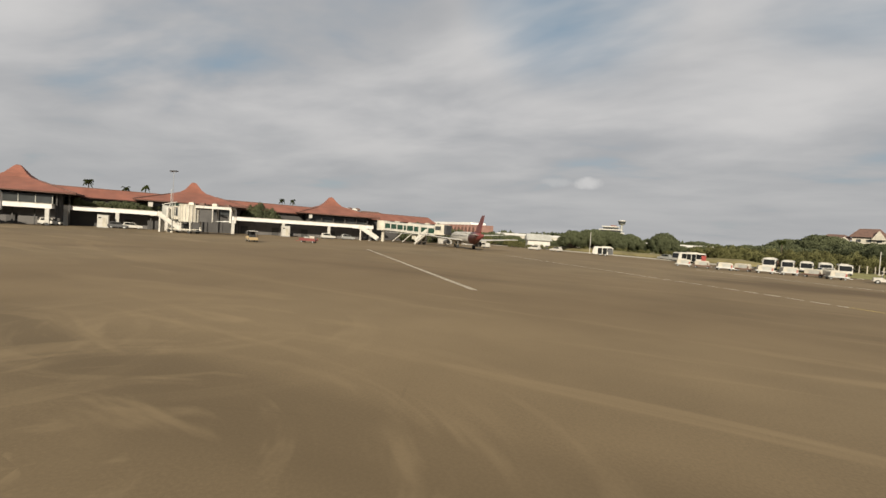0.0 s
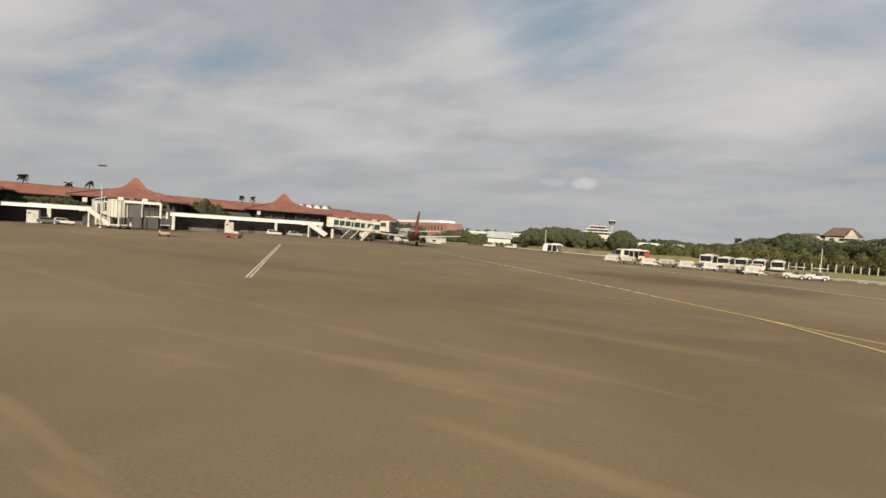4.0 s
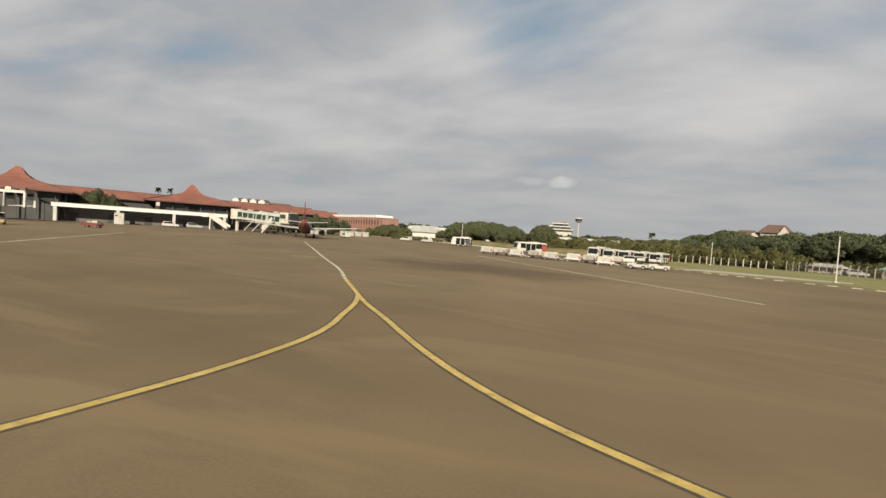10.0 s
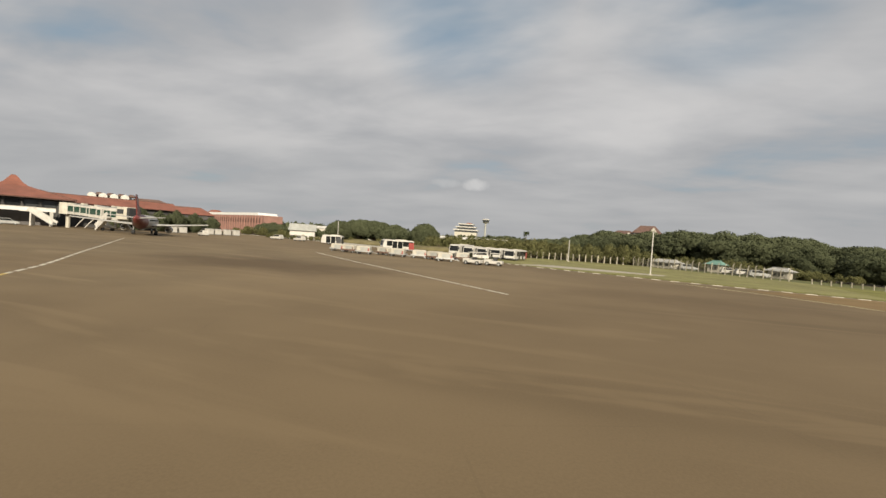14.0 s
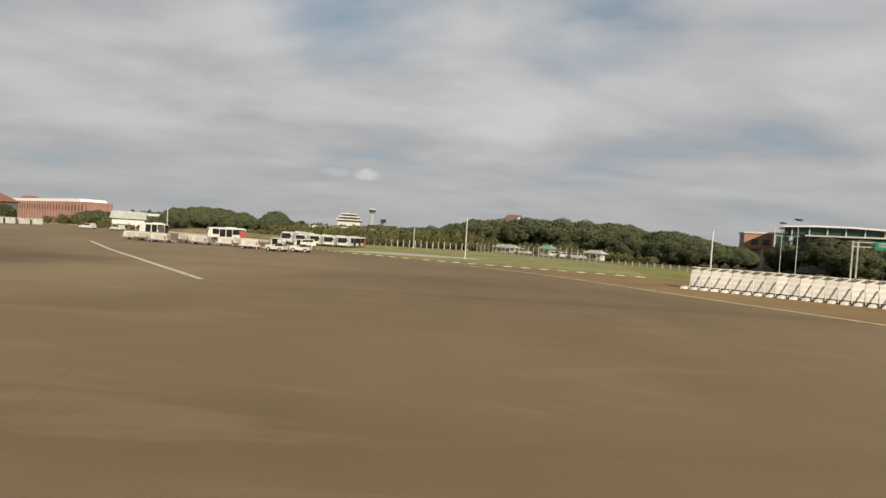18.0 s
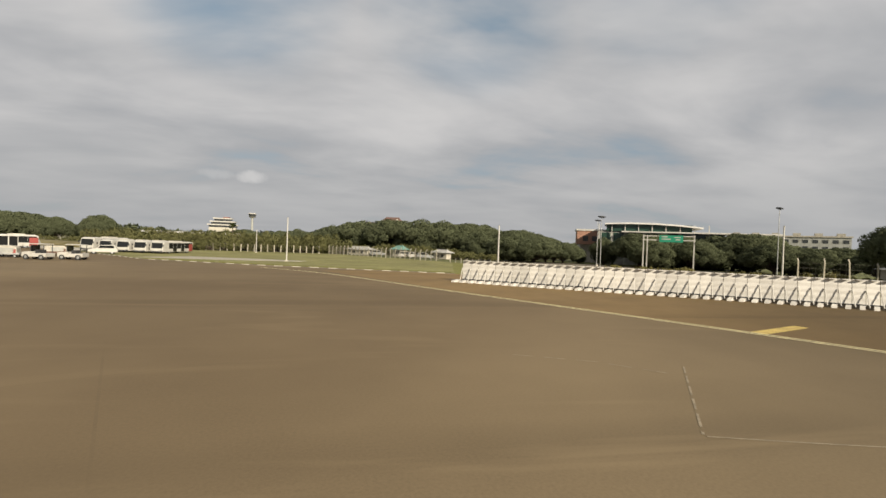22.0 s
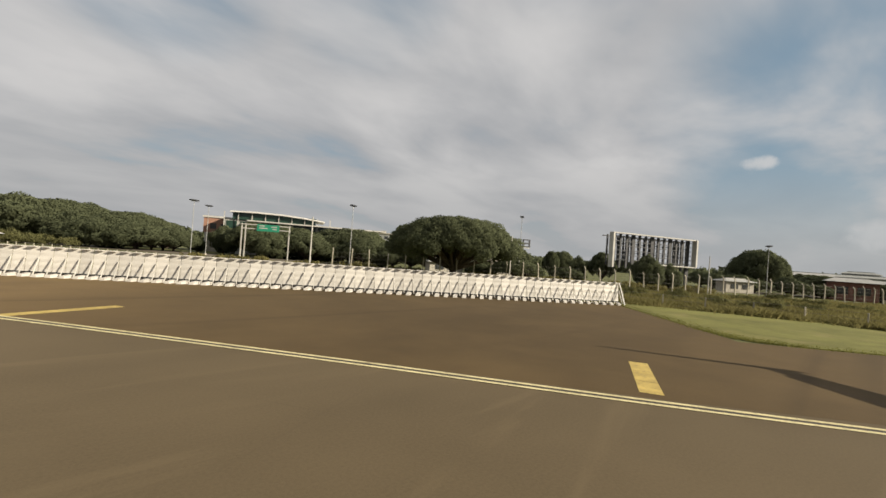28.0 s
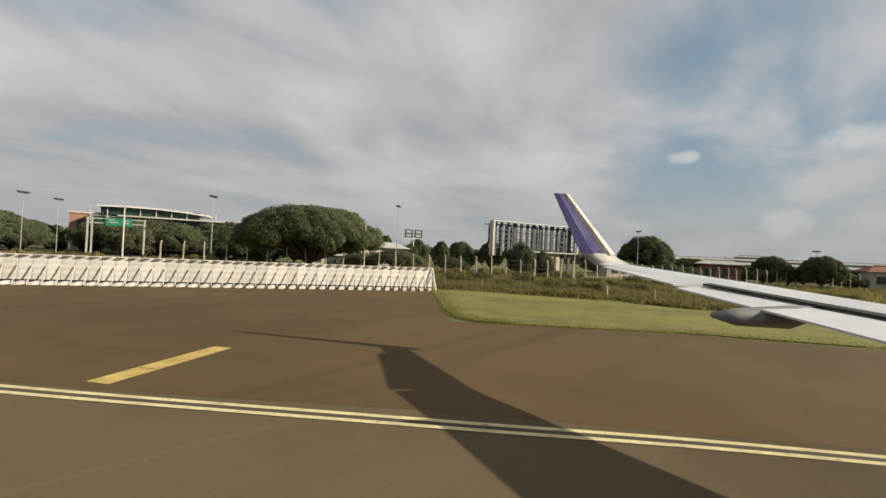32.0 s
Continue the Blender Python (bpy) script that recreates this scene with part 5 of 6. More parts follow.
def arched_sheds():
    root = thing("arched_shed", (-135.4, 142, 0), 44, "white shed with a row of arched vaults", "building")
    for i in range(4):
        pts = [(-1.75, 0)] + [(-1.75 * math.cos(a), 13.3 + 1.5 * math.sin(a)) for a in (math.pi * k / 8 for k in range(9))] + [(1.75, 0)]
        ob = part("vault", Shape().side(pts, -6, 6), WHITE, root)
        ob.matrix_basis = pose(i * 4.4 - 11.7, 0, 0)
        part("dark_roof", Shape().box(i * 4.4 - 9.5, 1.5, 14.0, 3.4, 10, 1.3, 0, 0.5), BROWN_ROOF, root)
    part("hall_roof", Shape().box(11, 2, 12.4, 17, 9, 1.5, 0, 0.55), BROWN_ROOF, root, "brown roof beside the vaults")
    part("hall_wall", Shape().box(11, 2, 0, 15, 7.5, 12.4), CREAM, root)


arched_sheds()


def grey_shed():
    root = thing("grey_shed", (-15.6, 115.2, 0), 29, "low white shed with a grey sheet roof", "shed")
    part("wall", Shape().box(0, 0, 0, 9, 4, 3.4), WHITE, root)
    part("roof", Shape().loft([[(-5.1, -2.8, 3.4), (5.1, -2.8, 3.4), (5.1, 2.8, 3.4), (-5.1, 2.8, 3.4)], [(-4.8, -0.2, 5.9), (4.8, -0.2, 5.9), (4.8, 0.2, 5.9), (-4.8, 0.2, 5.9)]]), GREY_SHEET, root)
    for i in range(4):
        part("door", Shape().box(-3.3 + i * 2.2, -2.02, 0, 1.6, 0.1, 1.5), DARK, root)


grey_shed()


def long_white_roof(at, turn, length, z, label):
    root = thing("white_warehouse", at, turn, label, "building", "far white warehouses")
    part("wall", Shape().box(0, 0, 0, length, 14, z), CREAM, root)
    part("roof", Shape().box(0, 0, z, length + 1, 15, 1.2, 0, 0.96), FAR_ROOF, root)
    for i in range(int(length / 5)):
        part("bay", Shape().box(-length / 2 + 2.5 + i * 5, -7.05, 0.5, 3.2, 0.12, z * 0.6), GLASS, root)


long_white_roof((-38, 190, 0), 12, 46, 5.2, "long low white warehouse behind the trees")
long_white_roof((27, 222, 0), 8, 44, 4.6, "long low white warehouse behind the trees")


def terraced_building():
    root = thing("terraced_building", (-69, 655, 0), 4, "stepped white office building with open floors", "building")
    for i, (w, z) in enumerate(((38, 20.0), (32, 24.4), (24, 28.8))):
        part("floor_slab", Shape().box(0, 0, z, w, 16, 1.5), WHITE, root)
        part("window_band", Shape().box(0, 0.5, z - 2.9, w - 3.5, 14, 2.9), GLASS, root)
    part("ground_floor", Shape().box(0, 0, 0, 34, 14, 17.2), CREAM, root)
    part("roof_hut", Shape().box(4, 0, 30.3, 8, 6, 1.4), ROOF_TILE, root)


terraced_building()


def control_tower():
    root = thing("control_tower", (0, 0, 0), 0, "slim white control tower with a dark glazed cab", "tower")
    root.matrix_basis = scaled(-97, 986, 0, 0, (1.5, 1.5, 1.72))
    part("shaft", Shape().tube((0, 0, 0), (0, 0, 27), 1.7, 1.4, 16), GREY_SHEET, root)
    part("gallery", Shape().tube((0, 0, 27), (0, 0, 28.3), 3.0, 5.0, 16), WHITE, root)
    part("cab_glass", Shape().tube((0, 0, 28.3), (0, 0, 31.5), 4.4, 5.2, 16), GLASS, root)
    part("roof", Shape().tube((0, 0, 31.5), (0, 0, 32.5), 5.6, 5.0, 16), WHITE, root)
    part("aerial", Shape().tube((0, 0, 32.5), (0, 0, 36), 0.12, 0.06, 6), STEEL, root)


control_tower()


def red_gable(at, turn, w, eave, top, label):
    root = thing("red_roofed_house", at, turn, label, "house", "red-roofed houses")
    part("wall", Shape().box(0, 0, 0, w, w * 0.7, eave + 0.1), CREAM, root)
    part("roof", Shape().loft([[(-w * 0.62, -w * 0.45, eave), (w * 0.62, -w * 0.45, eave), (w * 0.62, w * 0.45, eave), (-w * 0.62, w * 0.45, eave)], [(-w * 0.30, -0.2, top), (w * 0.30, -0.2, top), (w * 0.30, 0.2, top), (-w * 0.30, 0.2, top)]]), BROWN_ROOF, root)
    part("gable_wall", Shape().loft([[(w * 0.05, -w * 0.47, eave - 1.5), (w * 0.5, -w * 0.47, eave - 1.5), (w * 0.5, -w * 0.2, eave - 1.5), (w * 0.05, -w * 0.2, eave - 1.5)], [(w * 0.26, -w * 0.47, top - 1.6), (w * 0.29, -w * 0.47, top - 1.6), (w * 0.29, -w * 0.2, top - 1.6), (w * 0.26, -w * 0.2, top - 1.6)]]), CREAM, root)
    for k in (-0.3, 0.0, 0.3):
        part("window", Shape().box(k * w, -w * 0.36, eave - 3.0, w * 0.14, 0.3, 1.6), GLASS, root)


red_gable((137, 318, 0), -14, 16, 18.0, 23.6, "big house with a steep red tiled roof above the trees")
red_gable((121.5, 322, 0), -10, 14, 16.4, 19.4, "house with a red tiled roof above the trees")


def modern_building():
    root = thing("modern_building", (191, 84, 0), -31, "modern building with a long white curved roof and glass front", "building")
    part("roof_slab", Shape().side([(-12.5, 11.75), (-6, 12.0), (1, 11.9), (7, 11.5), (12.5, 10.9), (12.5, 10.55), (7, 11.12), (1, 11.5), (-6, 11.6), (-12.5, 11.4)], -6.5, 6.5), GALLERY_WHITE, root, "thin white curved roof")
    part("lower_slab", Shape().box(11, -3.5, 9.2, 38, 8, 0.35), WHITE, root)
    part("glass_storey", Shape().box(-1, 0.5, 9.6, 22, 11, 1.9), GREEN_GLASS, root)
    part("body", Shape().box(2, 1.0, 0, 32, 11, 9.4), GREY_SHEET, root)
    for i in range(9):
        part("column", Shape().box(-14 + i * 3.5, -5.4, 0, 0.22, 0.22, 11.5), WHITE, root)
        part("window", Shape().box(-12.2 + i * 3.5, -4.55, 5.5, 2.6, 0.12, 3.6), GREEN_GLASS, root)


modern_building()


def orange_block():
    root = thing("orange_block", (183, 99, 0), -25, "orange clad block with white columns", "building")
    part("upper_block", Shape().box(0, 0, 5.6, 13, 10, 4.2), ORANGE, root)
    part("roof_edge", Shape().box(0, 0, 9.8, 13.6, 10.6, 0.5), WHITE, root)
    part("lower_floor", Shape().box(0, 0.8, 0, 12, 8, 5.6), CREAM, root)
    for i in range(4):
        part("column", Shape().box(-5.8 + i * 3.9, -4.6, 0, 0.6, 0.6, 5.6), WHITE, root)
        part("opening", Shape().box(-4 + i * 2.7, -5.05, 6.6, 1.6, 0.12, 1.6), DARK, root)


orange_block()


def sign_gantry():
    root = thing("sign_gantry", (167.5, 45.4, 0), -40, "steel road gantry carrying a green direction sign", "road sign")
    for x in (-4.6, -3.9, 4.4):
        part("post", Shape().box(x, 0, 0, 0.22, 0.22, 7.3), WHITE, root)
    part("beam", Shape().box(-0.1, 0, 7.0, 9.4, 0.18, 0.18), WHITE, root)
    part("beam", Shape().box(-0.1, 0, 6.2, 9.4, 0.18, 0.18), WHITE, root)
    board = part("sign_board", Shape().box(0.4, -0.3, 5.9, 4.2, 0.12, 1.35), SIGN_GREEN, root, "green sign board with pale lettering bars")
    for k, (x, z, w) in enumerate(((-0.8, 6.95, 1.1), (-0.5, 6.5, 1.6), (1.5, 6.85, 1.1), (1.6, 6.4, 0.8))):
        part("lettering_bar", Shape().box(x, -0.37, z - 0.1, w, 0.02, 0.2), WHITE, board)


sign_gantry()


def billboard():
    a, b = Vector((220.0, -2.5, 0)), Vector((241.0, -13.5, 0))
    d = b - a
    length = d.length
    root = thing("billboard_frame", a, math.degrees(math.atan2(d.y, d.x)), "large empty billboard: white rim round a dark steel lattice", "billboard")
    for x in (0, length):
        part("rim", Shape().box(x, -0.5, 5.2 if x else 3.9, 0.42, 1.3, 6.2 if x else 7.5), WHITE, root)
    part("rim", Shape().box(length / 2, -0.5, 11.2, length, 1.0, 0.22), WHITE, root)
    part("rim", Shape().box(length * 0.72, -0.5, 5.0, length * 0.58, 1.0, 0.22), WHITE, root)
    for i in range(13):
        x = (i + 0.7) * length / 13.4
        part("upright", Shape().box(x, 0.5, 0 if i > 6 else 3.9, 0.45 if i % 3 else 0.85, 0.4, 11.2 if i > 6 else 7.3), DARK_STEEL, root)
    for z in (5.6, 6.6, 7.6, 8.6, 9.6, 10.6):
        part("crossbar", Shape().box(length / 2, 0.3, z, length - 0.6, 0.18, 0.16), DARK_STEEL, root)
    for i in range(12):
        x = (i + 0.3) * length / 12.4
        part("back_strut", Shape().beam((x, 0.6, 5.4), (x + 1.2, 2.4, 10.6), 0.14), DARK_STEEL, root)
    for x in (length * 0.62, length * 0.72, length * 0.8):
        part("pillar", Shape().box(x, 0.6, 0, 1.1, 1.0, 5.0), CONCRETE, root)
    for i in range(16):
        x = (i + 0.5) * length / 16.2
        part("rear_upright", Shape().box(x, 1.9, 4.4, 0.30, 0.3, 6.6), DARK_STEEL, root)
    for z in (5.2, 7.2, 9.2):
        part("catwalk", Shape().box(length / 2, 1.3, z, length - 0.8, 0.9, 0.10), DARK_STEEL, root)
    part("back_frame", Shape().box(length * 0.5, 2.6, 10.6, length, 0.2, 0.2), DARK_STEEL, root)


billboard()


def lamp_cluster(at):
    root = thing("floodlight_frame", at, -28, "pole carrying two square floodlight frames", "floodlight")
    part("pole", Shape().tube((0, 0, 0), (0, 0, 7.2), 0.3, 0.2, 10), CREAM, root)
    for x in (-1.3, 1.3):
        for k in range(4):
            dx, dz, w, h = ((-0.9, 0, 0.25, 2.0), (0.9, 0, 0.25, 2.0), (0, 0, 2.0, 0.25), (0, 1.75, 2.0, 0.25))[k]
            part("frame_bar", Shape().box(x + dx, 0, 7.4 + dz, w, 0.4, h), DARK_STEEL, root)
        part("louvre", Shape().box(x, 0, 8.2, 1.7, 0.3, 0.35), DARK_STEEL, root)
    part("yoke", Shape().box(0, 0, 7.1, 4.6, 0.3, 0.3), STEEL, root)


lamp_cluster((224, 22, 0))
for at, turn, ln, wd, ev, rg, wall, roof, lab in (
        ((356, -22, 0), -78, 34, 12, 6.2, 7.5, DARK, FAR_ROOF, "long building with a white vaulted roof"),
        ((432, -58, 0), -88, 100, 14, 7.6, 8.7, GREY_SHEET, GREY_SHEET, "very long grey hangar on the far side"),
        ((436, -44, 0), -88, 16, 8, 9.6, 10.6, FAR_ROOF, GREY_SHEET, "grey plant tower behind the hangar"),
        ((271, -41, 0), -82, 11, 7, 4.4, 5.4, RED_WALL, FAR_ROOF, "low red-walled house with a pale roof"),
        ((284, -77, 0), -76, 16, 9, 4.3, 5.7, CREAM, ROOF_TILE, "cream house with a red tiled roof behind the fence"),
        ((324, -58, 0), -70, 46, 12, 4.8, 5.6, DARK, GREY_SHEET, "long grey warehouse beyond the houses"),
        ((215, 24, 0), -30, 12, 7, 4.4, 5.6, CREAM, FAR_ROOF, "low pale roadside building"),
        ((254, -20, 0), -40, 9, 5, 2.6, 3.2, CONCRETE, FAR_ROOF, "low pale building beside the billboard"),
        ((197, 24, 0), -30, 9, 5, 2.3, 3.0, CREAM, FAR_ROOF, "small pale stall under the tree"),
        ((109, 103, 0), -45, 9, 4, 1.6, 2.3, CREAM, FAR_ROOF, "small white house under the trees"),
        ((120, 97, 0), -45, 5, 4, 2.0, 3.0, CREAM, TEAL, "small stall with a teal roof under the trees"),
        ((130, 85, 0), -52, 6, 3.5, 1.7, 2.4, CREAM, FAR_ROOF, "small white gabled house under the trees")):
    red_roof_hall(at, turn, ln, wd, ev, rg, lab, wall, roof, "house")
# ---- vehicles ----


def wheel(root, x, y, r, w=0.28):
    t = part("wheel", Shape().tube((x, y - w / 2, r), (x, y + w / 2, r), r, r, 16), RUBBER, root)
    part("rim", Shape().tube((x, y - w / 2 - 0.01, r), (x, y + w / 2 + 0.01, r), r * 0.55, r * 0.55, 12), STEEL, t)
    return t


def bus(at, turn, label, length=11.0, stripe=RED, tail=RED):
    """An apron bus; it heads along +x."""
    root = thing("apron_bus", at, turn, label, "bus", "apron buses")
    root.matrix_basis = scaled(*at, turn, (1.0, 0.95, 0.88))
    a = length / 2
    prof = [(-a, 0.45), (a - 0.1, 0.45), (a, 0.9), (a - 0.08, 1.7), (a - 0.35, 2.9), (a - 0.6, 3.0), (-a + 0.2, 3.0), (-a, 2.8)]
    part("body", Shape().side(prof, -1.35, 1.35), WHITE, root, "white bus body", bevel=0.08)
    part("roof", Shape().box(-0.1, 0, 2.98, length - 1.0, 2.4, 0.14, 0, 0.95), WHITE, root)
    part("air_unit", Shape().box(-1.0, 0, 3.1, 2.6, 1.7, 0.22, 0, 0.9), CREAM, root)
    part("windscreen", Shape().beam((a - 0.04, 0, 1.35), (a - 0.25, 0, 2.75), 2.3, 0.06), BUS_GLASS, root)
    part("rear_window", Shape().box(-a - 0.01, 0, 1.7, 0.06, 2.0, 0.9), BUS_GLASS, root)
    part("rear_panel", Shape().box(-a - 0.005, 0, 0.5, 0.05, 2.5, 1.15), tail, root, "red rear panel")
    n = int((length - 0.9) / 1.45)
    for side in (-1, 1):
        for i in range(n):
            x = -a + 0.95 + i * 1.45
            if i in (2, n - 2):
                part("door", Shape().box(x, side * 1.35, 0.55, 1.25, 0.06, 2.15), BUS_GLASS, root)
            else:
                part("window", Shape().box(x, side * 1.35, 1.3, 1.42, 0.05, 1.45), BUS_GLASS, root)
        part("stripe", Shape().box(-a + 0.75, side * 1.365, 0.55, 1.4, 0.05, 1.9), stripe, root, "red tail panel")
        part("mirror", Shape().box(a + 0.12, side * 1.45, 1.9, 0.12, 0.2, 0.45), DARK_STEEL, root)
        part("headlight", Shape().box(a - 0.02, side * 0.95, 0.72, 0.08, 0.36, 0.2), STEEL, root)
        for x in (-a + 2.1, a - 2.3):
            wheel(root, x, side * 1.2, 0.48)
    part("bumper", Shape().box(a - 0.02, 0, 0.36, 0.2, 2.5, 0.28), DARK_STEEL, root)
    return root


first_bus = bus((56.4, 72.4, 0), -100, "white apron bus with dark windows and a red tail")
for x, y in ((59.9, 71.7), (63.3, 71.0), (66.6, 70.3), (69.9, 69.6)):
    copy_thing(first_bus, scaled(x, y, 0, -100, (1.0, 0.95, 0.88)))
bus((38.6, 73.4, 0), -140, "white apron bus with a red and brown rear", 8.5)
bus((15.0, 82.3, 0), -168, "short white apron bus near the service road", 6.0, DARK_STEEL, DARK_STEEL)


def baggage_cart(at, turn, label, cover=CREAM, trim=RED, deck=STEEL):
    root = thing("baggage_cart", at, turn, label, "baggage cart", "baggage carts")
    part("deck", Shape().box(0, 0, 0.42, 3.1, 1.6, 0.24), deck, root)
    part("cover", Shape().side([(-1.25, 0.56), (1.25, 0.56), (1.25, 1.3), (1.05, 1.5), (-1.05, 1.5), (-1.25, 1.3)], -0.78, 0.78), cover, root, "white box cover", bevel=0.05)
    for side in (-1, 1):
        part("curtain", Shape().box(0.2, side * 0.79, 0.7, 1.5, 0.04, 0.6), GREY_SHEET, root)
        part("reflector", Shape().box(1.0, side * 0.79, 0.6, 0.35, 0.03, 0.5), trim, root)
        for x in (-1.05, 1.05):
            wheel(root, x, side * 0.62, 0.21, 0.14)
    part("drawbar", Shape().beam((1.5, 0, 0.4), (2.5, 0, 0.25), 0.08), STEEL, root)
    return root


cart = baggage_cart((45.0, 39.4, 0), 8, "dirty white baggage cart with red corners")
brown_cart = baggage_cart((48.2, 41.6, 0), -20, "brown and white baggage cart on the apron", CREAM, BROWN_ROOF, BROWN_ROOF)
for x, y, r in ((41.2, 41.2, -6), (51.6, 39.8, 2), (55.4, 40.8, 14), (58.8, 39.4, -18), (61.4, 36.4, 14), (37.8, 43.0, 4), (62.4, 44.8, 30)):
    copy_thing(brown_cart if x in (41.2, 58.8, 62.4) else cart, pose(x, y, 0, 0, 0, r))


def tow_tractor(at, turn, label, paint=WHITE, canopy=WHITE):
    root = thing("tow_tractor", at, turn, label, "tow tractor", "tow tractors")
    part("body", Shape().side([(-1.5, 0.35), (1.5, 0.35), (1.5, 0.95), (0.3, 1.05), (0.2, 0.8), (-1.5, 0.85)], -0.75, 0.75), paint, root, bevel=0.05)
    part("seat", Shape().box(-0.3, 0, 0.8, 0.5, 1.1, 0.45), DARK_STEEL, root)
    part("canopy", Shape().box(-0.4, 0, 1.95, 1.9, 1.45, 0.09), canopy, root)
    for x in (-1.2, 0.4):
        for side in (-1, 1):
            part("canopy_post", Shape().box(x, side * 0.66, 0.8, 0.06, 0.06, 1.15), DARK_STEEL, root)
    for x in (-0.95, 0.95):
        for side in (-1, 1):
            wheel(root, x, side * 0.66, 0.33, 0.22)
    part("windshield", Shape().box(0.42, 0, 1.05, 0.04, 1.3, 0.8), BUS_GLASS, root)
    return root


tow_tractor((66.9, 33.2, 0), 170, "white tow tractor with a canopy in front of carts")
tow_tractor((70.0, 34.8, 0), 178, "white tow tractor with a canopy")
tow_tractor((-31.9, -8.5, 0), 155, "yellow and white tow tractor standing on the apron", YELLOW, WHITE)
tow_tractor((-77.5, 22, 0), 60, "white tow tractor beside the gallery")


def red_trolley(at, turn):
    root = thing("flat_trolley", at, turn, "low dull red flat trolley with white crates on the apron", "trolley")
    part("deck", Shape().box(0, 0, 0.4, 3.6, 1.6, 0.22), JET_RED, root)
    for side in (-1, 1):
        part("side_rail", Shape().box(0, side * 0.76, 0.62, 3.5, 0.06, 0.35), JET_RED, root)
        for x in (-1.2, 1.2):
            wheel(root, x, side * 0.6, 0.22, 0.15)
    part("crate", Shape().box(0.95, 0, 0.62, 1.1, 1.1, 0.75), CREAM, root, bevel=0.03)
    part("crate", Shape().box(-0.35, 0.1, 0.62, 1.0, 1.0, 0.6), GREY_SHEET, root, bevel=0.03)
    part("drawbar", Shape().beam((-1.8, 0, 0.42), (-2.8, 0, 0.3), 0.08), RED, root)


red_trolley((-31.8, 5.6, 0), 20)


def car(at, turn, label, paint=WHITE):
    root = thing("service_car", at, turn, label, "car", "service cars")
    part("body", Shape().side([(-2.1, 0.35), (2.1, 0.35), (2.15, 0.75), (1.2, 0.95), (-2.1, 1.0)], -0.85, 0.85), paint, root, bevel=0.06)
    part("cabin", Shape().side([(-1.9, 0.98), (1.0, 0.95), (0.4, 1.55), (-1.7, 1.6)], -0.78, 0.78), paint, root, bevel=0.05)
    for side in (-1, 1):
        part("side_window", Shape().side([(-1.6, 1.05), (0.75, 1.02), (0.32, 1.48), (-1.5, 1.5)], side * 0.785 - 0.01, side * 0.785 + 0.01), BUS_GLASS, root)
        for x in (-1.3, 1.3):
            wheel(root, x, side * 0.74, 0.32, 0.2)
    part("windscreen", Shape().beam((0.98, 0, 1.0), (0.46, 0, 1.5), 1.4, 0.03), BUS_GLASS, root)
    return root


for x, y, r, lab, paint in ((*front(5.6, 4)[:2], 60, "white service van by the gallery", WHITE), (*front(2.8, 4)[:2], 50, "dark service car by the gallery", DARK_STEEL),
                            (*front(54, 4)[:2], 55, "white service car by the gallery", WHITE), (*front(60, 4)[:2], 55, "grey service car by the gallery", STEEL),
                            (*front(-10, 4)[:2], 50, "white service car by the gallery", WHITE), (-2, 92, 160, "white pickup on the service road", WHITE), (-9, 90, 170, "white service car near the parked aircraft", WHITE),
                            (32, 91, 150, "grey service car on the service road", STEEL), (63.5, 56.2, 200, "white service van on the apron", WHITE), (-19.5, 70.2, 150, "white service van behind the parked airliner", WHITE)):
    car((x, y, 0), r, lab, paint)
for i, t in enumerate((0.05, 0.09, 0.13, 0.17, 0.30, 0.34, 0.38)):
    car((104.6 + 54 * t, 110.6 - 72 * t, 0), -10 + 7 * (i % 3), "white car parked behind the wire fence", WHITE if i % 3 else STEEL)


def white_cabin(at, turn, label, tall=2.85):
    root = thing("site_cabin", at, turn, label, "cabin", "white cabins")
    part("box", Shape().box(0, 0, 0.15, 2.2, 1.8, tall), WHITE, root, bevel=0.05)
    part("roof_sheet", Shape().box(0, 0, tall + 0.15, 2.4, 2.0, 0.08), GREY_SHEET, root)
    part("door", Shape().box(0.3, -0.92, 0.25, 0.8, 0.06, tall * 0.7), DARK_STEEL if tall < 2.5 else CREAM, root)
    part("skid", Shape().box(0, 0, 0, 2.3, 1.9, 0.15), STEEL, root)
    part("sign_bar", Shape().box(-0.6, -0.93, tall * 0.77, 0.6, 0.03, 0.3), DARK_STEEL, root)


for s in (-0.4, 42):
    white_cabin(front(s, 2.6), TURN, "white equipment cabin under the gallery")

for x, y, r in ((-40.5, 80.0, 70), (-39.5, 83.0, 70), (-36.4, 91.2, 72), (-35.6, 94.0, 70), (-34.4, 97.2, 74), (-33.2, 100.2, 70)):
    white_cabin((x, y, 0), r + 180, "low white site cabin beside the dark trees", 1.75)

# ---- aircraft ----


def wing_sections(sections):
    """A wing lofted through sections of (span, leading x, trailing x, height, thickness)."""
    rings = []
    for y, le, te, z, th in sections:
        c = le - te
        rings.append([(le, y, z), (le - 0.06 * c, y, z + th * 0.42), (le - 0.3 * c, y, z + th * 0.62), (le - 0.65 * c, y, z + th * 0.42), (te, y, z + 0.02),
                      (te, y, z - 0.02), (le - 0.55 * c, y, z - th * 0.28), (le - 0.25 * c, y, z - th * 0.38), (le - 0.05 * c, y, z - th * 0.25)])
    return Shape().loft(rings)


def body_tube(stations, n=24):
    """A round body through stations of (x, centre y, centre z, radius across, radius up)."""
    return Shape().loft([[(x, y + ry * math.cos(a), z + rz * math.sin(a)) for a in (2 * math.pi * i / n for i in range(n))] for x, y, z, ry, rz in stations])


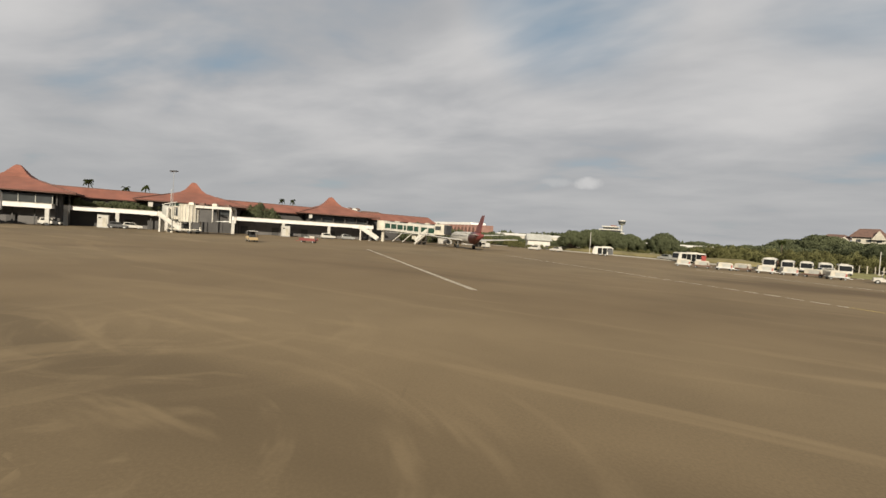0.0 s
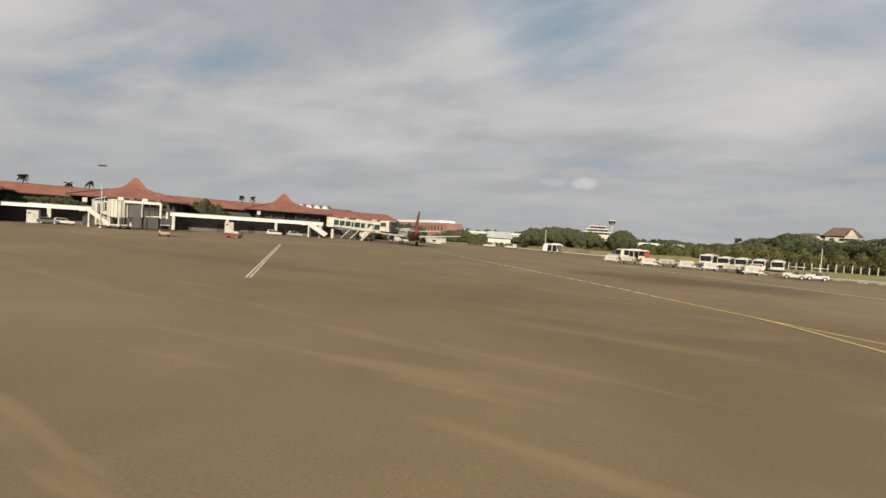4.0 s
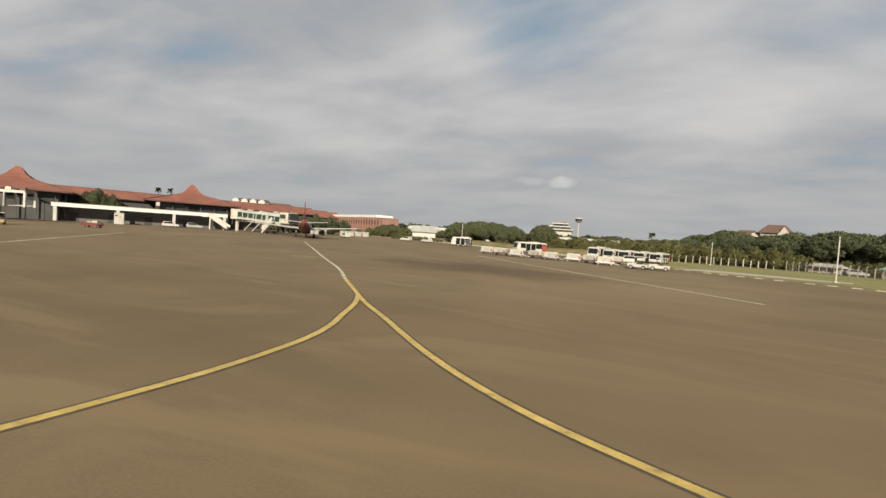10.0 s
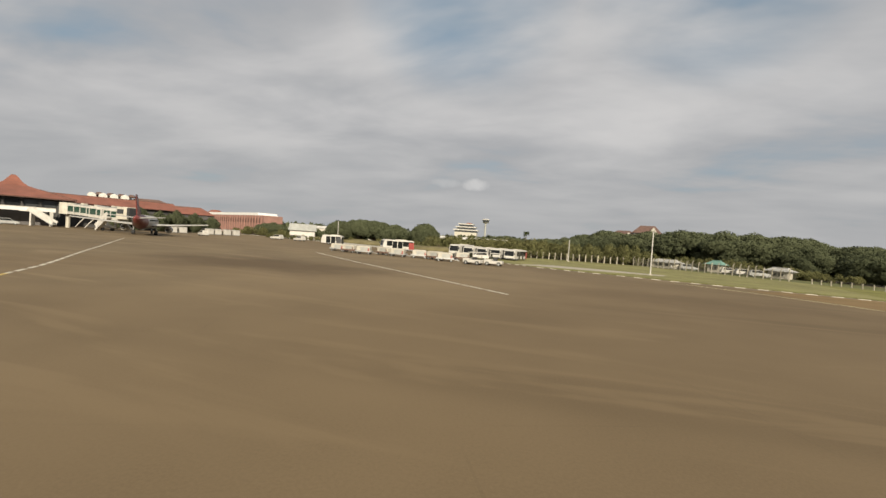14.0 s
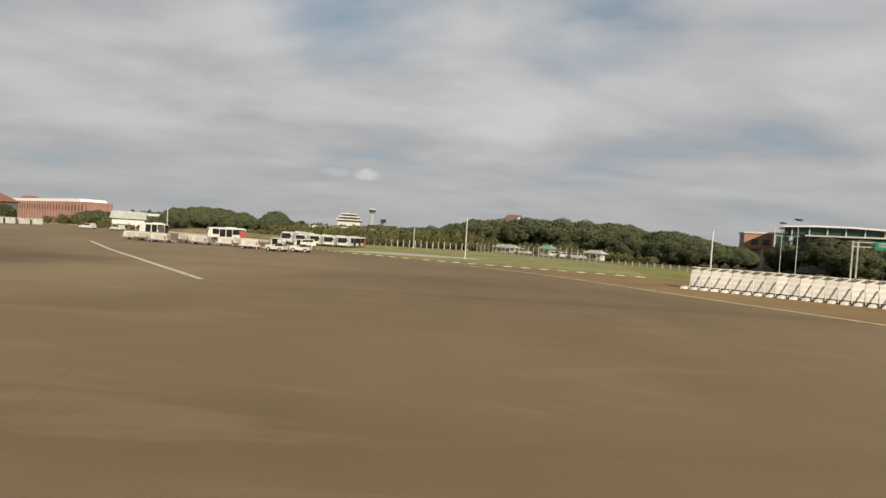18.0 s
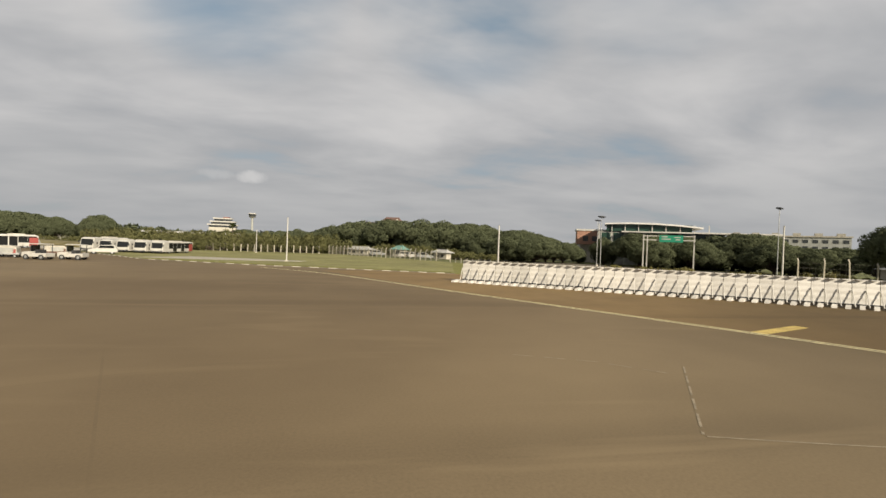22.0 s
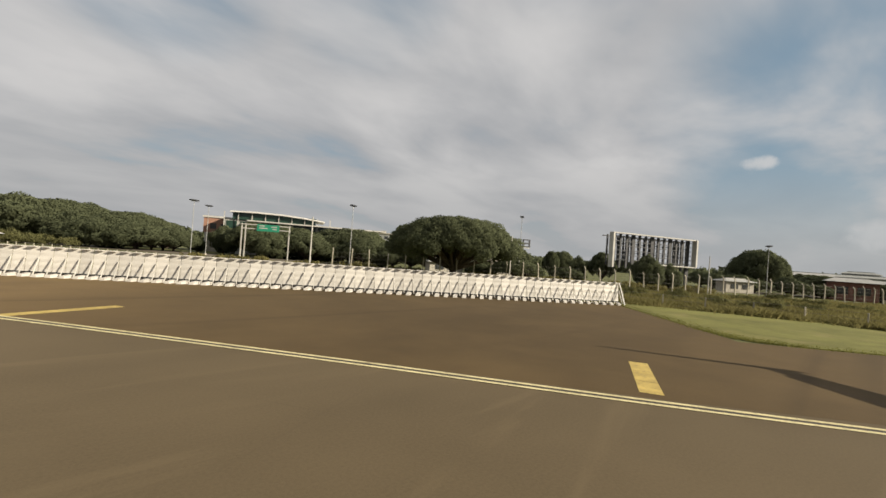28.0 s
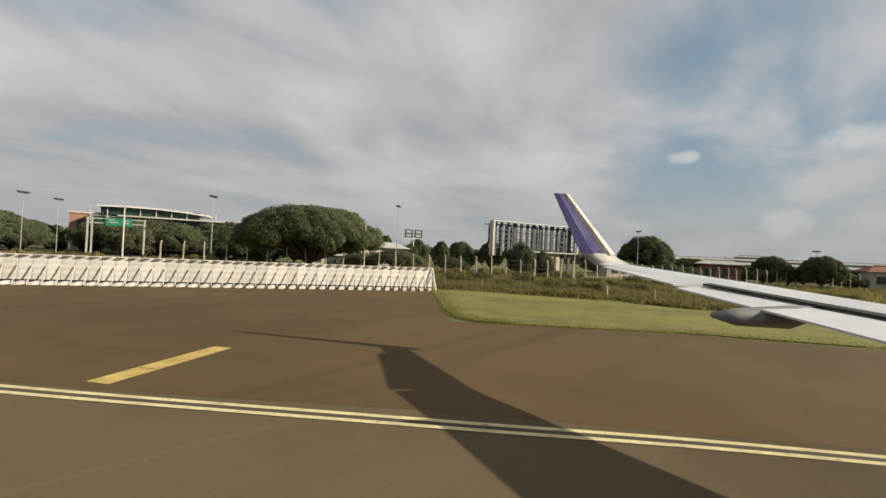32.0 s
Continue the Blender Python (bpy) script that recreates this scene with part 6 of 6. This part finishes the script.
def jet_engine(root, x, y, z, r, length, paint):
    cowl = part("engine", body_tube([(x + length * 0.5, y, z, r * 0.92, r * 0.92), (x + length * 0.42, y, z, r, r), (x, y, z, r * 0.98, r * 0.98), (x - length * 0.5, y, z, r * 0.62, r * 0.62)]), paint, root, "", True)
    part("intake", Shape().tube((x + length * 0.505, y, z), (x + length * 0.49, y, z), r * 0.84, r * 0.84, 20), DARK_STEEL, cowl)
    part("exhaust", Shape().tube((x - length * 0.5, y, z), (x - length * 0.66, y, z), r * 0.5, r * 0.28, 16), DARK_STEEL, cowl)
    return cowl


def parked_jet():
    """A small airliner nose-in at the terminal; its nose is along +x."""
    root = thing("parked_airliner", (-5.9, 36.7, 0), 131, "white airliner with a red tail parked nose-in at the bridge", "aircraft")
    root.matrix_basis = scaled(-5.9, 36.7, 0, 131, 1.03)
    R = 1.55
    part("fuselage", body_tube([(-1.2, 0, 3.7, 0.18, 0.2), (2.5, 0, 3.3, 0.85, 0.95), (7, 0, 2.9, R, R), (24, 0, 2.9, R, R), (27, 0, 2.75, 1.2, 1.25), (28.6, 0, 2.6, 0.55, 0.6), (29.1, 0, 2.55, 0.1, 0.1)]), WHITE, root, "white fuselage", True)
    part("tail_paint", body_tube([(-1.25, 0, 3.7, 0.2, 0.22), (2.5, 0, 3.3, 0.88, 0.98), (6.4, 0, 2.92, R + 0.02, R + 0.02)]), JET_RED, root, "red rear fuselage", True)
    fin = Shape().loft([[(1.2, -0.12, 4.0), (5.6, -0.12, 4.3), (5.6, 0.12, 4.3), (1.2, 0.12, 4.0)], [(-1.3, -0.05, 8.4), (0.6, -0.05, 8.4), (0.6, 0.05, 8.4), (-1.3, 0.05, 8.4)]])
    part("fin", fin, JET_RED, root, "red tail fin")
    for s in (-1, 1):
        part("tailplane", wing_sections([(s * 0.5, 3.4, 0.6, 3.7, 0.25), (s * 5.2, 0.6, -0.9, 4.1, 0.12)]), WHITE, root)
        part("wing", wing_sections([(s * 1.0, 18.5, 12.5, 2.1, 0.7), (s * 5.0, 16.0, 12.3, 2.4, 0.45), (s * 13.0, 11.2, 9.7, 3.1, 0.2)]), WHITE, root)
        jet_engine(root, 16.6, s * 4.4, 1.35, 0.85, 3.4, WHITE)
        part("main_gear_leg", Shape().tube((13.6, s * 2.2, 2.2), (13.6, s * 2.2, 0.5), 0.12, 0.12, 8), STEEL, root)
        part("main_wheel", Shape().tube((13.6, s * 2.2 - 0.3, 0.5), (13.6, s * 2.2 + 0.3, 0.5), 0.5, 0.5, 16), RUBBER, root)
        for i in range(14):
            part("cabin_window", Shape().box(8.2 + i * 1.1, s * (R - 0.03), 3.15, 0.3, 0.08, 0.36), GLASS, root)
    part("nose_gear_leg", Shape().tube((25.6, 0, 2.0), (25.6, 0, 0.4), 0.1, 0.1, 8), STEEL, root)
    part("nose_wheel", Shape().tube((25.6, -0.2, 0.4), (25.6, 0.2, 0.4), 0.4, 0.4, 14), RUBBER, root)


parked_jet()


def own_aircraft():
    """The airliner at rest where the ride ends: front body, left and right wing; its nose is along +x, origin below the last window."""
    root = thing("taxiing_airliner", (133.46, -50.79, 0), OWN_TURN, "white airliner with grey wings and purple winglets", "aircraft")
    part("fuselage", body_tube([(1.3, -2.05, 3.25, 0.6, 0.6), (1.6, -2.05, 3.25, 1.9, 1.98), (20, -2.05, 3.25, 1.9, 1.98), (23.5, -2.05, 3.1, 1.6, 1.7), (26, -2.05, 2.9, 0.9, 1.0), (27, -2.05, 2.8, 0.1, 0.1)], 32), WHITE, root, "white fuselage", True)
    for i in range(18):
        for y in (-0.16, -3.94):
            part("cabin_window", Shape().box(3 + i * 1.0, y, 3.55, 0.26, 0.05, 0.36), GLASS, root)
    for s in (1, -1):
        def fl(y):
            return y if s > 0 else -4.1 - y
        def sec(rows):
            return wing_sections([(fl(y), le, te, z, th) for y, le, te, z, th in rows])
        # fixed wing box, then the flap; a dark strip stands for the shaded gap
        part("wing", sec([(-0.6, 13.3, 11.2, 2.03, 0.60), (4.0, 11.2, 9.6, 2.54, 0.42), (7.3, 9.95, 8.7, 2.90, 0.30), (10.3, 8.8, 7.4, 3.23, 0.22), (15.2, 7.9, 7.0, 3.60, 0.12)]), WING, root, "pale grey wing skin")
        part("leading_edge", sec([(-0.4, 13.38, 12.9, 2.05, 0.40), (4.0, 11.32, 10.9, 2.55, 0.28), (7.3, 10.07, 9.7, 2.91, 0.20), (10.3, 8.91, 8.6, 3.24, 0.15), (15.2, 8.0, 7.75, 3.61, 0.08)]), BARE, root, "polished metal leading edge", True)
        part("flap", sec([(0.2, 11.8, 8.3, 1.98, 0.24), (4.0, 10.0, 7.6, 2.46, 0.20), (7.3, 8.95, 7.15, 2.82, 0.15), (10.2, 7.6, 6.6, 3.15, 0.10)]), WING, root, "grey trailing-edge flap")
        part("aileron", sec([(10.3, 7.38, 6.6, 3.22, 0.11), (14.4, 7.02, 6.75, 3.52, 0.06)]), WING, root, "grey aileron")
        part("slot_shade_strip", sec([(0.2, 11.34, 10.90, 2.16, 0.10), (4.0, 9.80, 9.44, 2.62, 0.09), (7.3, 8.82, 8.52, 2.96, 0.075), (10.2, 7.52, 7.28, 3.27, 0.06)]), RUBBER, root, "dark strip standing for the shaded gap ahead of the flap")
        for y, x0, x1, z in ((8.2, 6.05, 8.6, 2.76), (3.6, 6.6, 9.4, 2.18)):
            part("flap_fairing", body_tube([(x0, fl(y), z + 0.02, 0.04, 0.05), (x0 + 0.5, fl(y), z, 0.14, 0.17), (x0 + 1.6, fl(y), z + 0.03, 0.20, 0.23), (x1, fl(y), z + 0.20, 0.08, 0.08)], 14), FAIRING, root, "dark grey canoe fairing", True)
        # winglet: white blend, then the purple blade
        def blade(rows):
            rings = []
            for x0, x1, y, z, th in rows:
                c = x1 - x0
                rings.append([(x0, fl(y), z), (x0 + c * 0.5, fl(y - th), z), (x1, fl(y), z), (x0 + c * 0.5, fl(y + th), z)])
            return Shape().loft(rings)
        part("winglet_blend", blade([(7.0, 8.55, 15.18, 3.54, 0.05), (6.85, 8.30, 15.42, 3.62, 0.07), (6.62, 7.95, 15.60, 3.80, 0.06), (6.50, 7.70, 15.66, 3.98, 0.05)]), WHITE, root, "white curved wing tip", True)
        part("winglet", blade([(6.50, 7.42, 15.66, 3.96, 0.05), (5.62, 5.98, 16.2, 6.10, 0.025)]), PURPLE, root, "purple winglet")
        part("winglet_edge", blade([(7.40, 7.80, 15.66, 3.96, 0.075), (5.97, 6.20, 16.2, 6.10, 0.045)]), WHITE, root, "white winglet leading edge")
        jet_engine(root, 12.8, fl(3.2), 1.22, 0.98, 3.4, WHITE)
        part("pylon", Shape().beam((13.4, fl(3.2), 2.12), (10.9, fl(3.2), 2.25), 0.3, 0.4), WHITE, root)
        part("main_gear_leg", Shape().tube((11.9, fl(0.9), 1.8), (11.9, fl(0.9), 0.55), 0.15, 0.13, 10), STEEL, root)
        for dy in (-0.4, 0.4):
            part("main_wheel", Shape().tube((11.9, fl(0.9 + dy) - 0.18, 0.55), (11.9, fl(0.9 + dy) + 0.18, 0.55), 0.55, 0.55, 18), RUBBER, root)
    part("nose_gear_leg", Shape().tube((23.6, -2.05, 1.6), (23.6, -2.05, 0.35), 0.12, 0.1, 10), STEEL, root)
    for dy in (-0.22, 0.22):
        part("nose_wheel", Shape().tube((23.6, -2.05 + dy - 0.1, 0.35), (23.6, -2.05 + dy + 0.1, 0.35), 0.35, 0.35, 16), RUBBER, root)


OWN_TURN = -49.0
own_aircraft()
